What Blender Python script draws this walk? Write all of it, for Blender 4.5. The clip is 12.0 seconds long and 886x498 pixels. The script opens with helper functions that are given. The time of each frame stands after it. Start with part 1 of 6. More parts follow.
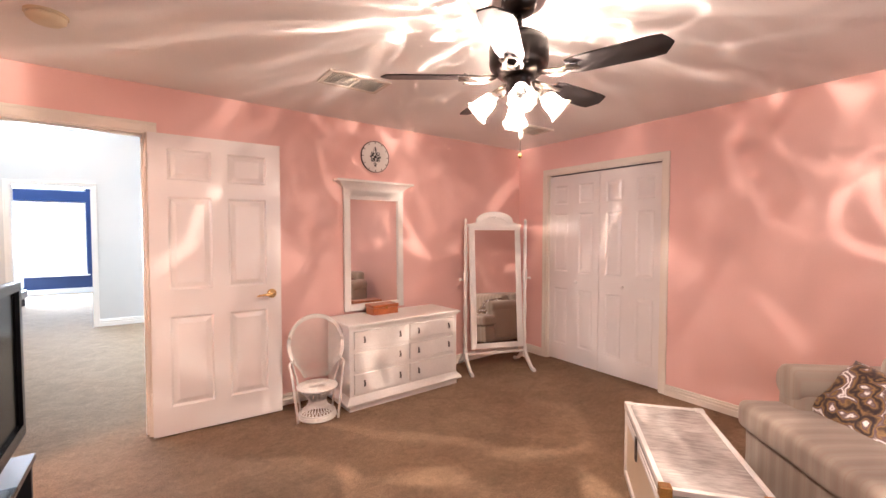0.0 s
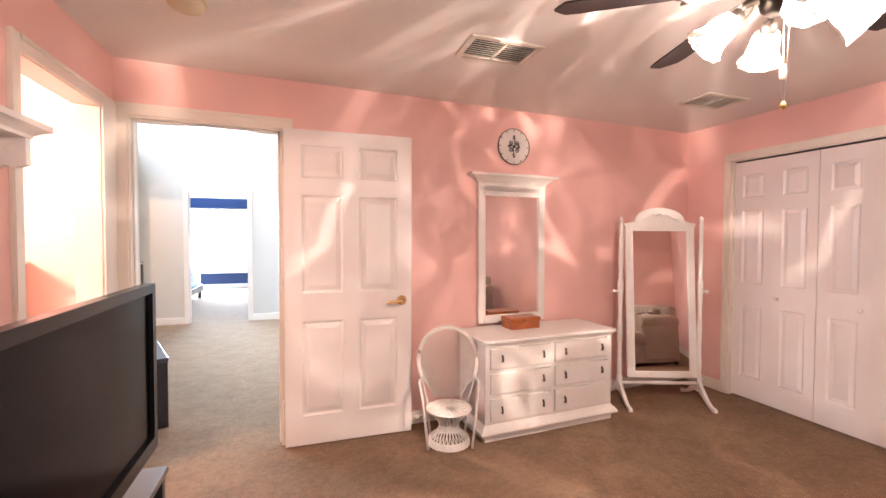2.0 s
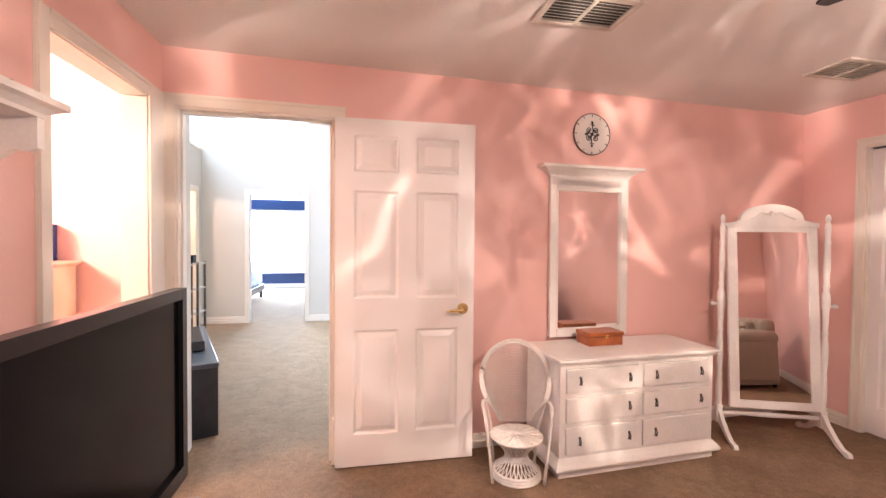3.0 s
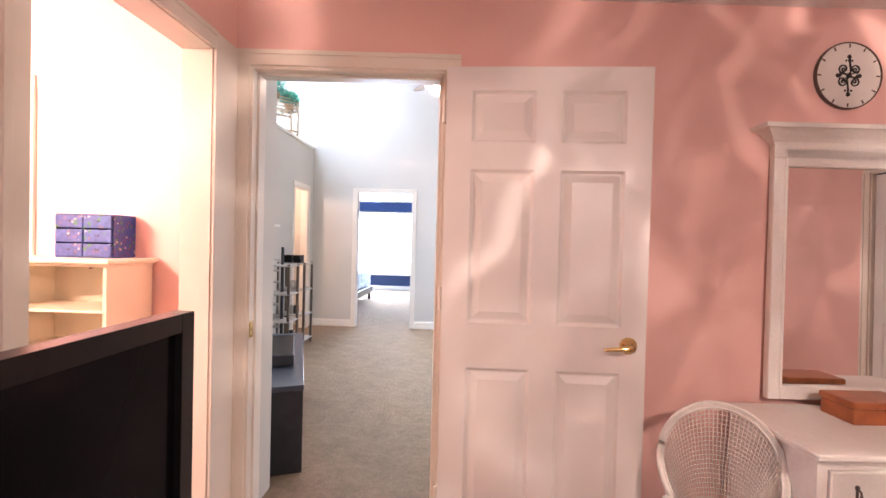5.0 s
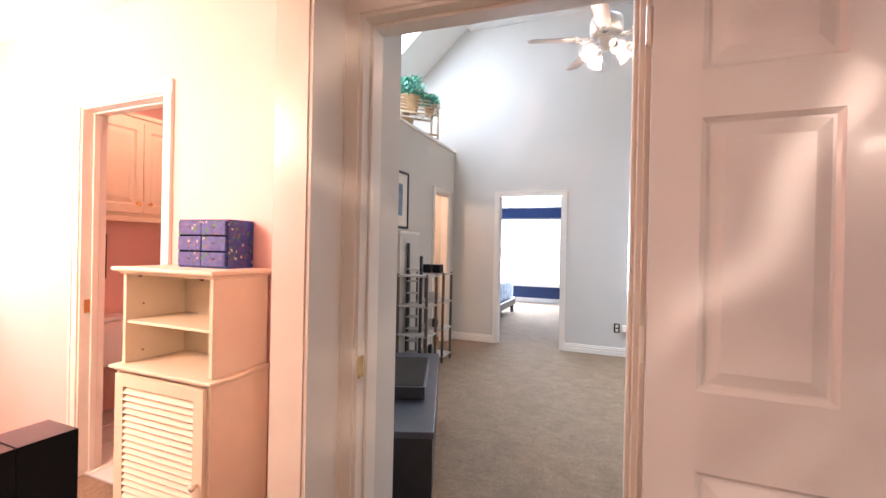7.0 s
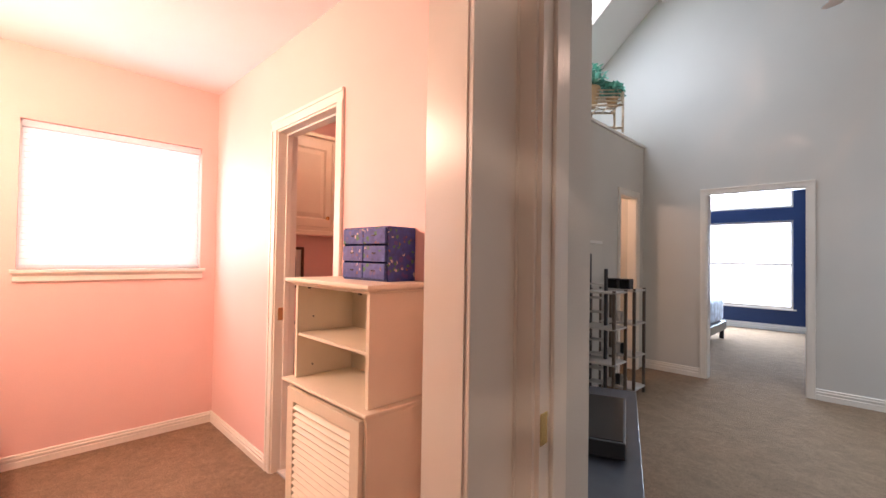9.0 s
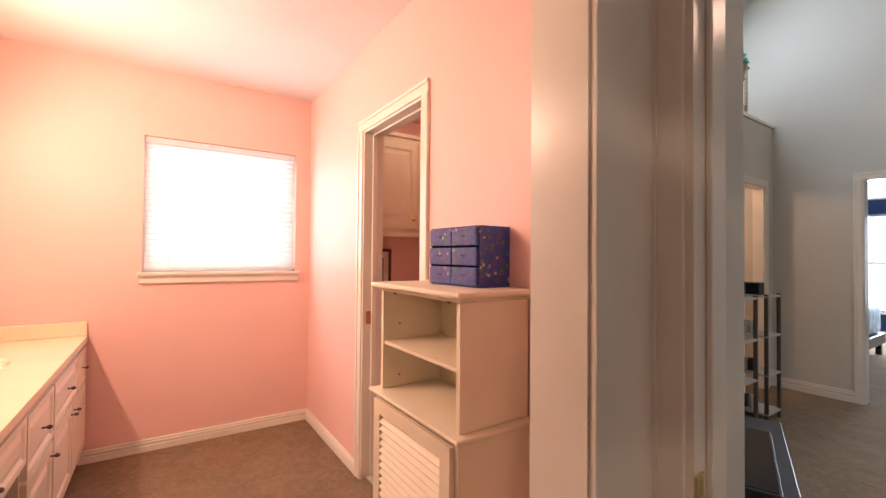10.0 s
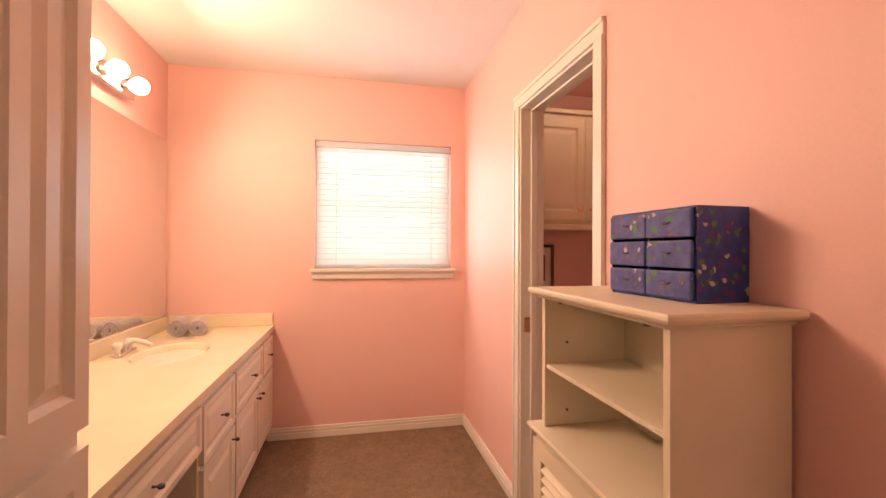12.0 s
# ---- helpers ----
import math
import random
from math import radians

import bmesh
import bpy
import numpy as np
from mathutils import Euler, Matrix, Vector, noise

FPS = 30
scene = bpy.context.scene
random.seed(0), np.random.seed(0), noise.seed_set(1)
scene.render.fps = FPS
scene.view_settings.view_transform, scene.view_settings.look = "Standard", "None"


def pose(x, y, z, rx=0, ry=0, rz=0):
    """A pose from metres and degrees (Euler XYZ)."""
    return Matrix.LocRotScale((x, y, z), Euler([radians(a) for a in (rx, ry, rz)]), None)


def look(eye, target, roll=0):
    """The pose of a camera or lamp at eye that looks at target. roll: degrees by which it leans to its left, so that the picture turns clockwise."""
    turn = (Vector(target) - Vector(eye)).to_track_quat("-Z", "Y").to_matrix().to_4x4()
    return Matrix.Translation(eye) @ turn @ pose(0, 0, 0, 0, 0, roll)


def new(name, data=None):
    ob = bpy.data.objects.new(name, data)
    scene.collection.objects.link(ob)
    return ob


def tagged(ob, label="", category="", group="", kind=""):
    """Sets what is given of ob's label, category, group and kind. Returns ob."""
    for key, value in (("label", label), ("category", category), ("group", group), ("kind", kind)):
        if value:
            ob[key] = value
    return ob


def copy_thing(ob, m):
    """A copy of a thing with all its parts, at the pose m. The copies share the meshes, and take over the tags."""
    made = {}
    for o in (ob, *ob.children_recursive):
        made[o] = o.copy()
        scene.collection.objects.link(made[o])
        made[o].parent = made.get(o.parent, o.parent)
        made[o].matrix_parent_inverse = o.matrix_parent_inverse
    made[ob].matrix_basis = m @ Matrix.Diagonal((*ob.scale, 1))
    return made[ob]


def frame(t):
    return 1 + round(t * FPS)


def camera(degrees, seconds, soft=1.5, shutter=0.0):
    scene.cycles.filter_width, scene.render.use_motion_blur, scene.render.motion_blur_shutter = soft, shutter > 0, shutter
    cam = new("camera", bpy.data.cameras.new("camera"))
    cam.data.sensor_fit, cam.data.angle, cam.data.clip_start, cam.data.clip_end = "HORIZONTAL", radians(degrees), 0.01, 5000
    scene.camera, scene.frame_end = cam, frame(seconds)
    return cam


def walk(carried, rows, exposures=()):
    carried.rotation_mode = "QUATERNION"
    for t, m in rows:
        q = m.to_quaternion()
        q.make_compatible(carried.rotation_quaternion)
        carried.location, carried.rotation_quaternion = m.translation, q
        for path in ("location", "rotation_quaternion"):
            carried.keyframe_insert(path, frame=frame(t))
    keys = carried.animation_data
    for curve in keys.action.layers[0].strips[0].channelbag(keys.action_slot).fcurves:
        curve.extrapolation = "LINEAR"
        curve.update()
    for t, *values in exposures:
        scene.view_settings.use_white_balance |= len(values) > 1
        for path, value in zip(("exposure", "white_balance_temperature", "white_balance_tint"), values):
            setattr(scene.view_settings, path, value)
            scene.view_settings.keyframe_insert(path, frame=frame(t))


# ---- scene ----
cam = camera(92.8, 12.0)
PATH = [
    (0, (0.198, 0.149, 1.385), (1.332, 1.795, 1.312), 0.1),
    (0.5, (0.24, 0.269, 1.385), (1.244, 1.997, 1.312), -0.2),
    (1, (0.264, 0.377, 1.369), (1.133, 2.178, 1.309), -0.3),
    (1.5, (0.274, 0.507, 1.365), (1.021, 2.362, 1.308), -0.1),
    (2, (0.282, 0.678, 1.365), (0.92, 2.573, 1.308), 0.2),
    (2.5, (0.276, 0.83, 1.364), (0.8, 2.76, 1.309), 0.5),
    (3, (0.31, 1.024, 1.354), (0.705, 2.984, 1.306), 0.5),
    (3.5, (0.301, 1.196, 1.336), (0.576, 3.177, 1.296), 0.9),
    (3.7, (0.288, 1.276, 1.329), (0.519, 3.262, 1.291), 1.1),
    (5.5, (0.251, 1.968, 1.33), (-0.002, 3.952, 1.298), 1.3),
    (6, (0.209, 2.135, 1.32), (-0.208, 4.091, 1.296), 1.2),
    (6.5, (0.159, 2.289, 1.33), (-0.417, 4.204, 1.307), 1.4),
    (7, (0.102, 2.401, 1.319), (-0.644, 4.256, 1.312), 1.2),
    (9, (-0.142, 2.735, 1.307), (-1.553, 4.153, 1.344), 0.9),
    (9.5, (-0.226, 2.787, 1.323), (-1.775, 4.051, 1.358), 0.8),
    (10, (-0.301, 2.831, 1.315), (-1.965, 3.94, 1.349), 0.5),
    (10.5, (-0.367, 2.855, 1.316), (-2.13, 3.799, 1.35), 0.4),
    (11, (-0.435, 2.882, 1.318), (-2.281, 3.653, 1.346), 0.2),
    (11.5, (-0.523, 2.936, 1.325), (-2.433, 3.528, 1.346), 0.1),
    (12, (-0.628, 2.991, 1.32), (-2.584, 3.408, 1.329), 0.2),
]
EXPOSURES = [(0.0, 0.72, 6250, 18), (2.5, 0.85, 6200, 18), (3.5, 0.74, 6200, 19), (5.5, 0.3, 6300, 24), (7.0, -0.08, 6500, 23), (9.0, -0.85, 6700, 22), (9.5, -0.97, 6850, 21), (10.0, -1.15, 7000, 19), (10.5, -1.22, 7100, 15), (11.0, -1.32, 7250, 13), (12.0, -1.48, 7550, 15)]
walk(cam, [(t, look(eye, target, roll)) for t, eye, target, roll in PATH], EXPOSURES)

# ---- world and light ----
world = bpy.data.worlds.new("world")
scene.world = world
world.use_nodes = True
wn = world.node_tree
sky = wn.nodes.new("ShaderNodeTexSky")
sky.sky_type = "NISHITA"
sky.sun_disc = False
sky.sun_elevation = radians(50)
sky.sun_rotation = radians(200)
wn.links.new(sky.outputs[0], wn.nodes["Background"].inputs[0])
wn.nodes["Background"].inputs[1].default_value = 0.12

# Living, roof and bed daylight come from added, unseen openings.
FAN_WATTS, BATH_WATTS, LIVING_WATTS, FILL_LIVING, DAY_SKYLIGHT, FILL_ROOF, DAY_BLUE, DAY_BATH, FILL_BED = 166.0, 78.0, 75.0, 9.0, 88.0, 86.0, 750.0, 19.0, 8.0


def kelvin(t):
    return {2700: (1.0, 0.70, 0.53), 3200: (1.0, 0.79, 0.62), 6500: (0.60, 0.81, 1.0), 5200: (1.0, 0.95, 0.9)}[t]


def lamp_point(name, at, watts, colour, size=0.02):
    d = bpy.data.lights.new(name, "POINT")
    d.energy, d.color, d.shadow_soft_size = watts, colour, size
    ob = new(name, d)
    ob.location = at
    return ob


def lamp_area(name, m, w, h, watts, colour):
    d = bpy.data.lights.new(name, "AREA")
    d.shape, d.size, d.size_y, d.energy, d.color = "RECTANGLE", w, h, watts, colour
    ob = new(name, d)
    ob.matrix_world = m
    return ob


# ---- materials ----
MATS = {}


def mat(name, rgb, rough=0.5, metal=0.0, var=0.06, scale=8.0, bump=0.0, bscale=60.0, fine=0.0, coat=0.0, spec=0.5, trans=0.0, rough_n=0.5):
    """A surface with colour variation at two scales and fine relief."""
    m = bpy.data.materials.new(name)
    m.use_nodes = True
    nt = m.node_tree
    b = nt.nodes["Principled BSDF"]
    b.inputs["Roughness"].default_value = rough
    b.inputs["Metallic"].default_value = metal
    b.inputs["Specular IOR Level"].default_value = spec
    b.inputs["Coat Weight"].default_value = coat
    b.inputs["Coat Roughness"].default_value = 0.12
    b.inputs["Transmission Weight"].default_value = trans
    co = nt.nodes.new("ShaderNodeTexCoord")
    n1 = nt.nodes.new("ShaderNodeTexNoise")
    n1.inputs["Scale"].default_value = scale
    n1.inputs["Detail"].default_value = 8
    n1.inputs["Roughness"].default_value = rough_n
    n2 = nt.nodes.new("ShaderNodeTexNoise")
    n2.inputs["Scale"].default_value = bscale
    n2.inputs["Detail"].default_value = 3
    nt.links.new(co.outputs["Object"], n1.inputs["Vector"])
    nt.links.new(co.outputs["Object"], n2.inputs["Vector"])
    ramp = nt.nodes.new("ShaderNodeValToRGB")
    ramp.color_ramp.elements[0].position, ramp.color_ramp.elements[1].position = 0.3, 0.7
    ramp.color_ramp.elements[0].color = (*[c * (1 - var) for c in rgb], 1)
    ramp.color_ramp.elements[1].color = (*[min(1, c * (1 + var)) for c in rgb], 1)
    nt.links.new(n1.outputs["Fac"], ramp.inputs["Fac"])
    out = ramp.outputs["Color"]
    if fine:
        r2 = nt.nodes.new("ShaderNodeMapRange")
        r2.inputs["From Min"].default_value, r2.inputs["From Max"].default_value = 0.3, 0.7
        r2.inputs["To Min"].default_value, r2.inputs["To Max"].default_value = 1 - fine, 1 + fine
        nt.links.new(n2.outputs["Fac"], r2.inputs["Value"])
        mul = nt.nodes.new("ShaderNodeVectorMath")
        mul.operation = "SCALE"
        nt.links.new(out, mul.inputs[0])
        nt.links.new(r2.outputs["Result"], mul.inputs["Scale"])
        out = mul.outputs["Vector"]
    nt.links.new(out, b.inputs["Base Color"])
    if bump:
        bp = nt.nodes.new("ShaderNodeBump")
        bp.inputs["Strength"].default_value = bump
        bp.inputs["Distance"].default_value = 0.01
        nt.links.new(n2.outputs["Fac"], bp.inputs["Height"])
        nt.links.new(bp.outputs["Normal"], b.inputs["Normal"])
    MATS[name] = m
    return m


def emitter(name, rgb, strength):
    m = bpy.data.materials.new(name)
    m.use_nodes = True
    nt = m.node_tree
    nt.nodes.remove(nt.nodes["Principled BSDF"])
    e = nt.nodes.new("ShaderNodeEmission")
    e.inputs[0].default_value, e.inputs[1].default_value = (*rgb, 1), strength
    nt.links.new(e.outputs[0], nt.nodes["Material Output"].inputs[0])
    return m


PINK = mat("pink_wall_paint", (0.83, 0.52, 0.465), 0.5, var=0.035, scale=1.5, bump=0.05, bscale=110, fine=0.012)
GREY = mat("greige_wall_paint", (0.60, 0.57, 0.51), 0.6, var=0.03, scale=1.5, bump=0.12, bscale=140, fine=0.015)
NAVY = mat("navy_wall_paint", (0.008, 0.032, 0.115), 0.55, var=0.06, scale=1.5, bump=0.1, bscale=140)
CEIL = mat("ceiling_paint", (0.80, 0.77, 0.74), 0.7, var=0.02, scale=2.0, bump=0.3, bscale=180, fine=0.02)
TRIM = mat("white_gloss_trim", (0.79, 0.73, 0.64), 0.28, var=0.03, scale=3.0, bump=0.05, bscale=50, spec=0.45)
DOORW = mat("white_door_paint", (0.80, 0.77, 0.74), 0.3, var=0.02, scale=3.0, bump=0.05, bscale=90, coat=0.1)
CARPET = mat("tan_carpet", (0.275, 0.186, 0.119), 0.95, var=0.24, scale=26.0, bump=1.0, bscale=190, fine=0.42, spec=0.08, rough_n=0.78)


def trodden(m, scale, low, high, stretch):
    """Soft patches where the pile lies one way or the other."""
    nt = m.node_tree
    b = nt.nodes["Principled BSDF"]
    src = b.inputs["Base Color"].links[0].from_socket
    co = nt.nodes.new("ShaderNodeTexCoord")
    mp = nt.nodes.new("ShaderNodeMapping")
    mp.inputs["Rotation"].default_value, mp.inputs["Scale"].default_value = (0, 0, 0.6), stretch
    ns = nt.nodes.new("ShaderNodeTexNoise")
    ns.inputs["Scale"].default_value, ns.inputs["Detail"].default_value, ns.inputs["Distortion"].default_value = scale, 3.0, 0.7
    mr = nt.nodes.new("ShaderNodeMapRange")
    mr.inputs["From Min"].default_value, mr.inputs["From Max"].default_value = 0.38, 0.62
    mr.inputs["To Min"].default_value, mr.inputs["To Max"].default_value = low, high
    mul = nt.nodes.new("ShaderNodeVectorMath")
    mul.operation = "SCALE"
    nt.links.new(co.outputs["Object"], mp.inputs[0])
    nt.links.new(mp.outputs[0], ns.inputs["Vector"])
    nt.links.new(ns.outputs["Fac"], mr.inputs["Value"])
    nt.links.new(src, mul.inputs[0])
    nt.links.new(mr.outputs["Result"], mul.inputs["Scale"])
    nt.links.new(mul.outputs["Vector"], b.inputs["Base Color"])


trodden(CARPET, 6.0, 0.92, 1.07, (1.0, 1.2, 1.0))
TILE = mat("white_floor_tile", (0.72, 0.69, 0.65), 0.2, var=0.05, scale=5)
GROUT = mat("grey_grout", (0.35, 0.33, 0.31), 0.8)
WHITEW = mat("white_painted_wood", (0.80, 0.78, 0.74), 0.35, var=0.04, scale=6, bump=0.06, bscale=70, fine=0.03)
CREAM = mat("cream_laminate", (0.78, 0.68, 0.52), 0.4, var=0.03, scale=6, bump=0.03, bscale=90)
# The cabinet's cream darkened for the shade inside its open shelves.
CREAMSHADE = mat("cream_laminate_shade", (0.60, 0.53, 0.39), 0.5, var=0.04, scale=6, bump=0.03, bscale=90)
COUNTER = mat("cream_cultured_marble", (0.80, 0.70, 0.50), 0.16, var=0.05, scale=3, coat=0.3)
BLACKG = mat("black_gloss_plastic", (0.008, 0.008, 0.009), 0.25, var=0.1, scale=10, spec=0.22)
BLACKM = mat("black_satin_plastic", (0.02, 0.02, 0.022), 0.45, var=0.1, scale=10, bump=0.05, bscale=300)
SCREEN = mat("dark_lcd_screen", (0.004, 0.004, 0.005), 0.16, var=0.05, scale=4, spec=0.06)
DARKWOOD = mat("black_stained_wood", (0.02, 0.021, 0.025), 0.35, var=0.25, scale=12, bump=0.06, bscale=80)
GREYMETAL = mat("grey_stand_top", (0.15, 0.135, 0.13), 0.35, var=0.05, scale=6)
BRASS = mat("brass", (0.80, 0.58, 0.26), 0.18, 1.0, var=0.08, scale=20)
PEWTER = mat("dark_pewter", (0.14, 0.125, 0.115), 0.4, 0.9, var=0.2, scale=40)
CHROME = mat("chrome", (0.8, 0.8, 0.8), 0.1, 1.0)
BRONZE = mat("oil_rubbed_bronze", (0.018, 0.014, 0.012), 0.3, 0.6, var=0.3, scale=15, coat=0.2)
BLADE = mat("black_fan_blade", (0.011, 0.009, 0.009), 0.45, var=0.3, scale=6, bump=0.03, bscale=60, spec=0.3)
REDWOOD = mat("red_brown_wood", (0.36, 0.10, 0.025), 0.3, var=0.25, scale=14, bump=0.05, bscale=60, coat=0.4)
MIRROR = mat("mirror_glass", (0.86, 0.87, 0.86), 0.01, 1.0, var=0.0)
PLASTIC = mat("ivory_plastic", (0.66, 0.56, 0.38), 0.45, var=0.05)
VENT = mat("dusty_vent_metal", (0.60, 0.55, 0.48), 0.5, var=0.1, scale=15)
VENTIN = mat("dark_duct", (0.07, 0.065, 0.06), 0.9)
DAYGLOW = emitter("bright_overcast_day", (0.93, 0.97, 1.0), 5.0)
DAYWARM = emitter("bright_day", (0.80, 0.91, 1.0), 13.0)
BULB = emitter("lamp_bulb", (1.0, 0.85, 0.62), 40.0)
BULBW = emitter("vanity_bulb", (1.0, 0.70, 0.48), 95.0)
GLOBE = emitter("frosted_globe_glow", (1.0, 0.80, 0.5), 9.0)
# Weak glow behind the added, unseen bedroom window.
FILLSOFT = emitter("soft_fill_day", (0.95, 0.97, 1.0), 0.25)
# Glow behind the added, unseen living room openings.
DAYFILL = emitter("fill_day", (0.93, 0.97, 1.0), 0.8)


# ---- mesh helpers ----
def thing(name, label="", category="", group="", kind="", m=None):
    ob = new(name)
    ob.empty_display_size = 0.1
    if m is not None:
        ob.matrix_world = m
    return tagged(ob, label, category, group, kind)


def mesh_of(name, bm, material, smooth=None):
    me = bpy.data.meshes.new(name)
    bmesh.ops.recalc_face_normals(bm, faces=bm.faces)
    bm.to_mesh(me)
    bm.free()
    me.materials.append(material)
    if smooth:
        for p in me.polygons:
            p.use_smooth = True
    return me


def part(name, bm, material, parent=None, label="", smooth=False, m=None):
    ob = new(name, mesh_of(name, bm, material, smooth))
    if parent is not None:
        ob.parent = parent
    if m is not None:
        ob.matrix_local = m
    if label:
        ob["label"] = label
    return ob


def solid(name, bm, material, label, category, kind="", group="", m=None, smooth=False):
    ob = new(name, mesh_of(name, bm, material, smooth))
    if m is not None:
        ob.matrix_world = m
    return tagged(ob, label, category, group, kind)


def box(bm, x0, x1, y0, y1, z0, z1, bevel=0.0, m=None):
    vs = bmesh.ops.create_cube(bm, size=1.0)["verts"]
    for v in vs:
        v.co = Vector((x0 + (v.co.x + 0.5) * (x1 - x0), y0 + (v.co.y + 0.5) * (y1 - y0), z0 + (v.co.z + 0.5) * (z1 - z0)))
    if bevel:
        es = list({e for v in vs for e in v.link_edges})
        r = bmesh.ops.bevel(bm, geom=es, offset=bevel, segments=2, affect="EDGES", profile=0.5)
        vs = list({v for f in r["faces"] for v in f.verts} | {v for v in vs if v.is_valid})
    if m is not None:
        for v in vs:
            v.co = m @ v.co
    return vs


def bx(*a, bevel=0.0):
    bm = bmesh.new()
    box(bm, *a, bevel=bevel)
    return bm


def lathe(bm, profile, seg=20, m=None):
    """Spin (radius, height) pairs about z."""
    rings = []
    for r, z in profile:
        ring = []
        for i in range(seg):
            a = 2 * math.pi * i / seg
            p = Vector((r * math.cos(a), r * math.sin(a), z))
            ring.append(bm.verts.new(m @ p if m is not None else p))
        rings.append(ring)
    for a, b in zip(rings, rings[1:]):
        for i in range(seg):
            j = (i + 1) % seg
            bm.faces.new((a[i], a[j], b[j], b[i]))
    if profile[0][0] > 1e-4:
        bm.faces.new(rings[0][::-1])
    if profile[-1][0] > 1e-4:
        bm.faces.new(rings[-1])
    return bm


def lat(profile, seg=20, m=None):
    return lathe(bmesh.new(), profile, seg, m)


def tube(bm, pts, r, seg=8, closed=False):
    """A round rod along points; r may be a list."""
    pts = [Vector(p) for p in pts]
    n = len(pts)
    rings = []
    up = Vector((0, 0, 1))
    for i, p in enumerate(pts):
        if closed:
            d = pts[(i + 1) % n] - pts[i - 1]
        else:
            d = pts[min(i + 1, n - 1)] - pts[max(i - 1, 0)]
        d.normalize()
        a = d.cross(up if abs(d.z) < 0.95 else Vector((1, 0, 0))).normalized()
        b = d.cross(a).normalized()
        rr = r[i] if isinstance(r, (list, tuple)) else r
        rings.append([bm.verts.new(p + rr * (a * math.cos(2 * math.pi * k / seg) + b * math.sin(2 * math.pi * k / seg))) for k in range(seg)])
    pairs = list(zip(rings, rings[1:])) + ([(rings[-1], rings[0])] if closed else [])
    for q, w in pairs:
        for k in range(seg):
            j = (k + 1) % seg
            bm.faces.new((q[k], q[j], w[j], w[k]))
    if not closed:
        bm.faces.new(rings[0][::-1])
        bm.faces.new(rings[-1])
    return bm


def tb(pts, r, seg=8, closed=False):
    return tube(bmesh.new(), pts, r, seg, closed)


def extrude_profile(bm, prof, p0, p1, m=None):
    """A moulding: a closed outline (across, up) swept along x from p0 to p1 in local space, across along -y."""
    a = [bm.verts.new(Vector((p0, -u, v))) for u, v in prof]
    b = [bm.verts.new(Vector((p1, -u, v))) for u, v in prof]
    n = len(prof)
    for i in range(n):
        j = (i + 1) % n
        bm.faces.new((a[i], a[j], b[j], b[i]))
    bm.faces.new(a[::-1])
    bm.faces.new(b)
    if m is not None:
        for v in a + b:
            v.co = m @ v.co
    return bm


def wall_mesh(length, z0, z1, t0, t1, openings=()):
    """A slab along local x, t0..t1 in local y, with rectangular openings (s0, s1, za, zb)."""
    bm = bmesh.new()
    cuts = sorted({0.0, length, *[v for o in openings for v in o[:2]]})
    for a, b in zip(cuts, cuts[1:]):
        mid = (a + b) / 2
        zs = [(z0, z1)]
        for s0, s1, za, zb in openings:
            if s0 < mid < s1:
                zs = [r for lo, hi in zs for r in ((lo, min(hi, za)), (max(lo, zb), hi)) if r[1] - r[0] > 1e-4]
        for lo, hi in zs:
            box(bm, a, b, t0, t1, lo, hi)
    bmesh.ops.remove_doubles(bm, verts=bm.verts, dist=1e-5)
    return bm


def along(p0, p1):
    """Local frame of a wall: x from p0 to p1, y to its left."""
    dx, dy = p1[0] - p0[0], p1[1] - p0[1]
    return pose(p0[0], p0[1], 0, 0, 0, math.degrees(math.atan2(dy, dx))), math.hypot(dx, dy)


def wall(name, p0, p1, thick, z0, z1, material, openings=(), label="", t0=0.0):
    m, n = along(p0, p1)
    return solid(name, wall_mesh(n, z0, z1, t0, thick, openings), material, label, "wall", "structure", m=m)


BASE = [(0, 0), (0.015, 0), (0.015, 0.042), (0.009, 0.047), (0.009, 0.051), (0.0145, 0.055), (0.0145, 0.068), (0.008, 0.072), (0.008, 0.076), (0.011, 0.079), (0.009, 0.088), (0.004, 0.091), (0, 0.091)]


def baseboard(name, p0, p1, spans, label="white painted wooden baseboard along the wall", h=1.0):
    m, n = along(p0, p1)
    bm = bmesh.new()
    for a, b in spans:
        extrude_profile(bm, [(u, v * h) for u, v in BASE], a, b)
    return solid(name, bm, TRIM, label, "baseboard", "structure", m=m)


def casing(name, m, s0, s1, top, w=0.062, t=0.017, label="white glossy moulded door casing", left=True, right=True, wl=None, material=None):
    """Moulded casing round an opening, on the -y side of local frame m."""
    e = thing(name, label, "door casing", kind="structure", m=m)
    wl = w if wl is None else wl
    for on, a, b, flip in ((left, s0 - wl, s0, True), (right, s1, s1 + w, False)):
        if on:
            bm = bmesh.new()
            box(bm, a, b, -t * 0.7, 0.0, 0.0, top, 0.002)
            c = a + (b - a) * 0.3 if flip else b - (b - a) * 0.3
            box(bm, min(a if flip else b, c), max(a if flip else b, c), -t, -t * 0.69, 0.0, top, 0.002)
            part("casing_leg", bm, material or TRIM, e)
    a, b = s0 - (wl if left else 0), s1 + (w if right else 0)
    bm = bmesh.new()
    box(bm, a, b, -t * 0.7, 0.0, top, top + w, 0.002)
    box(bm, a, b, -t, -t * 0.69, top + w * 0.7, top + w, 0.002)
    part("casing_head", bm, material or TRIM, e)
    return e


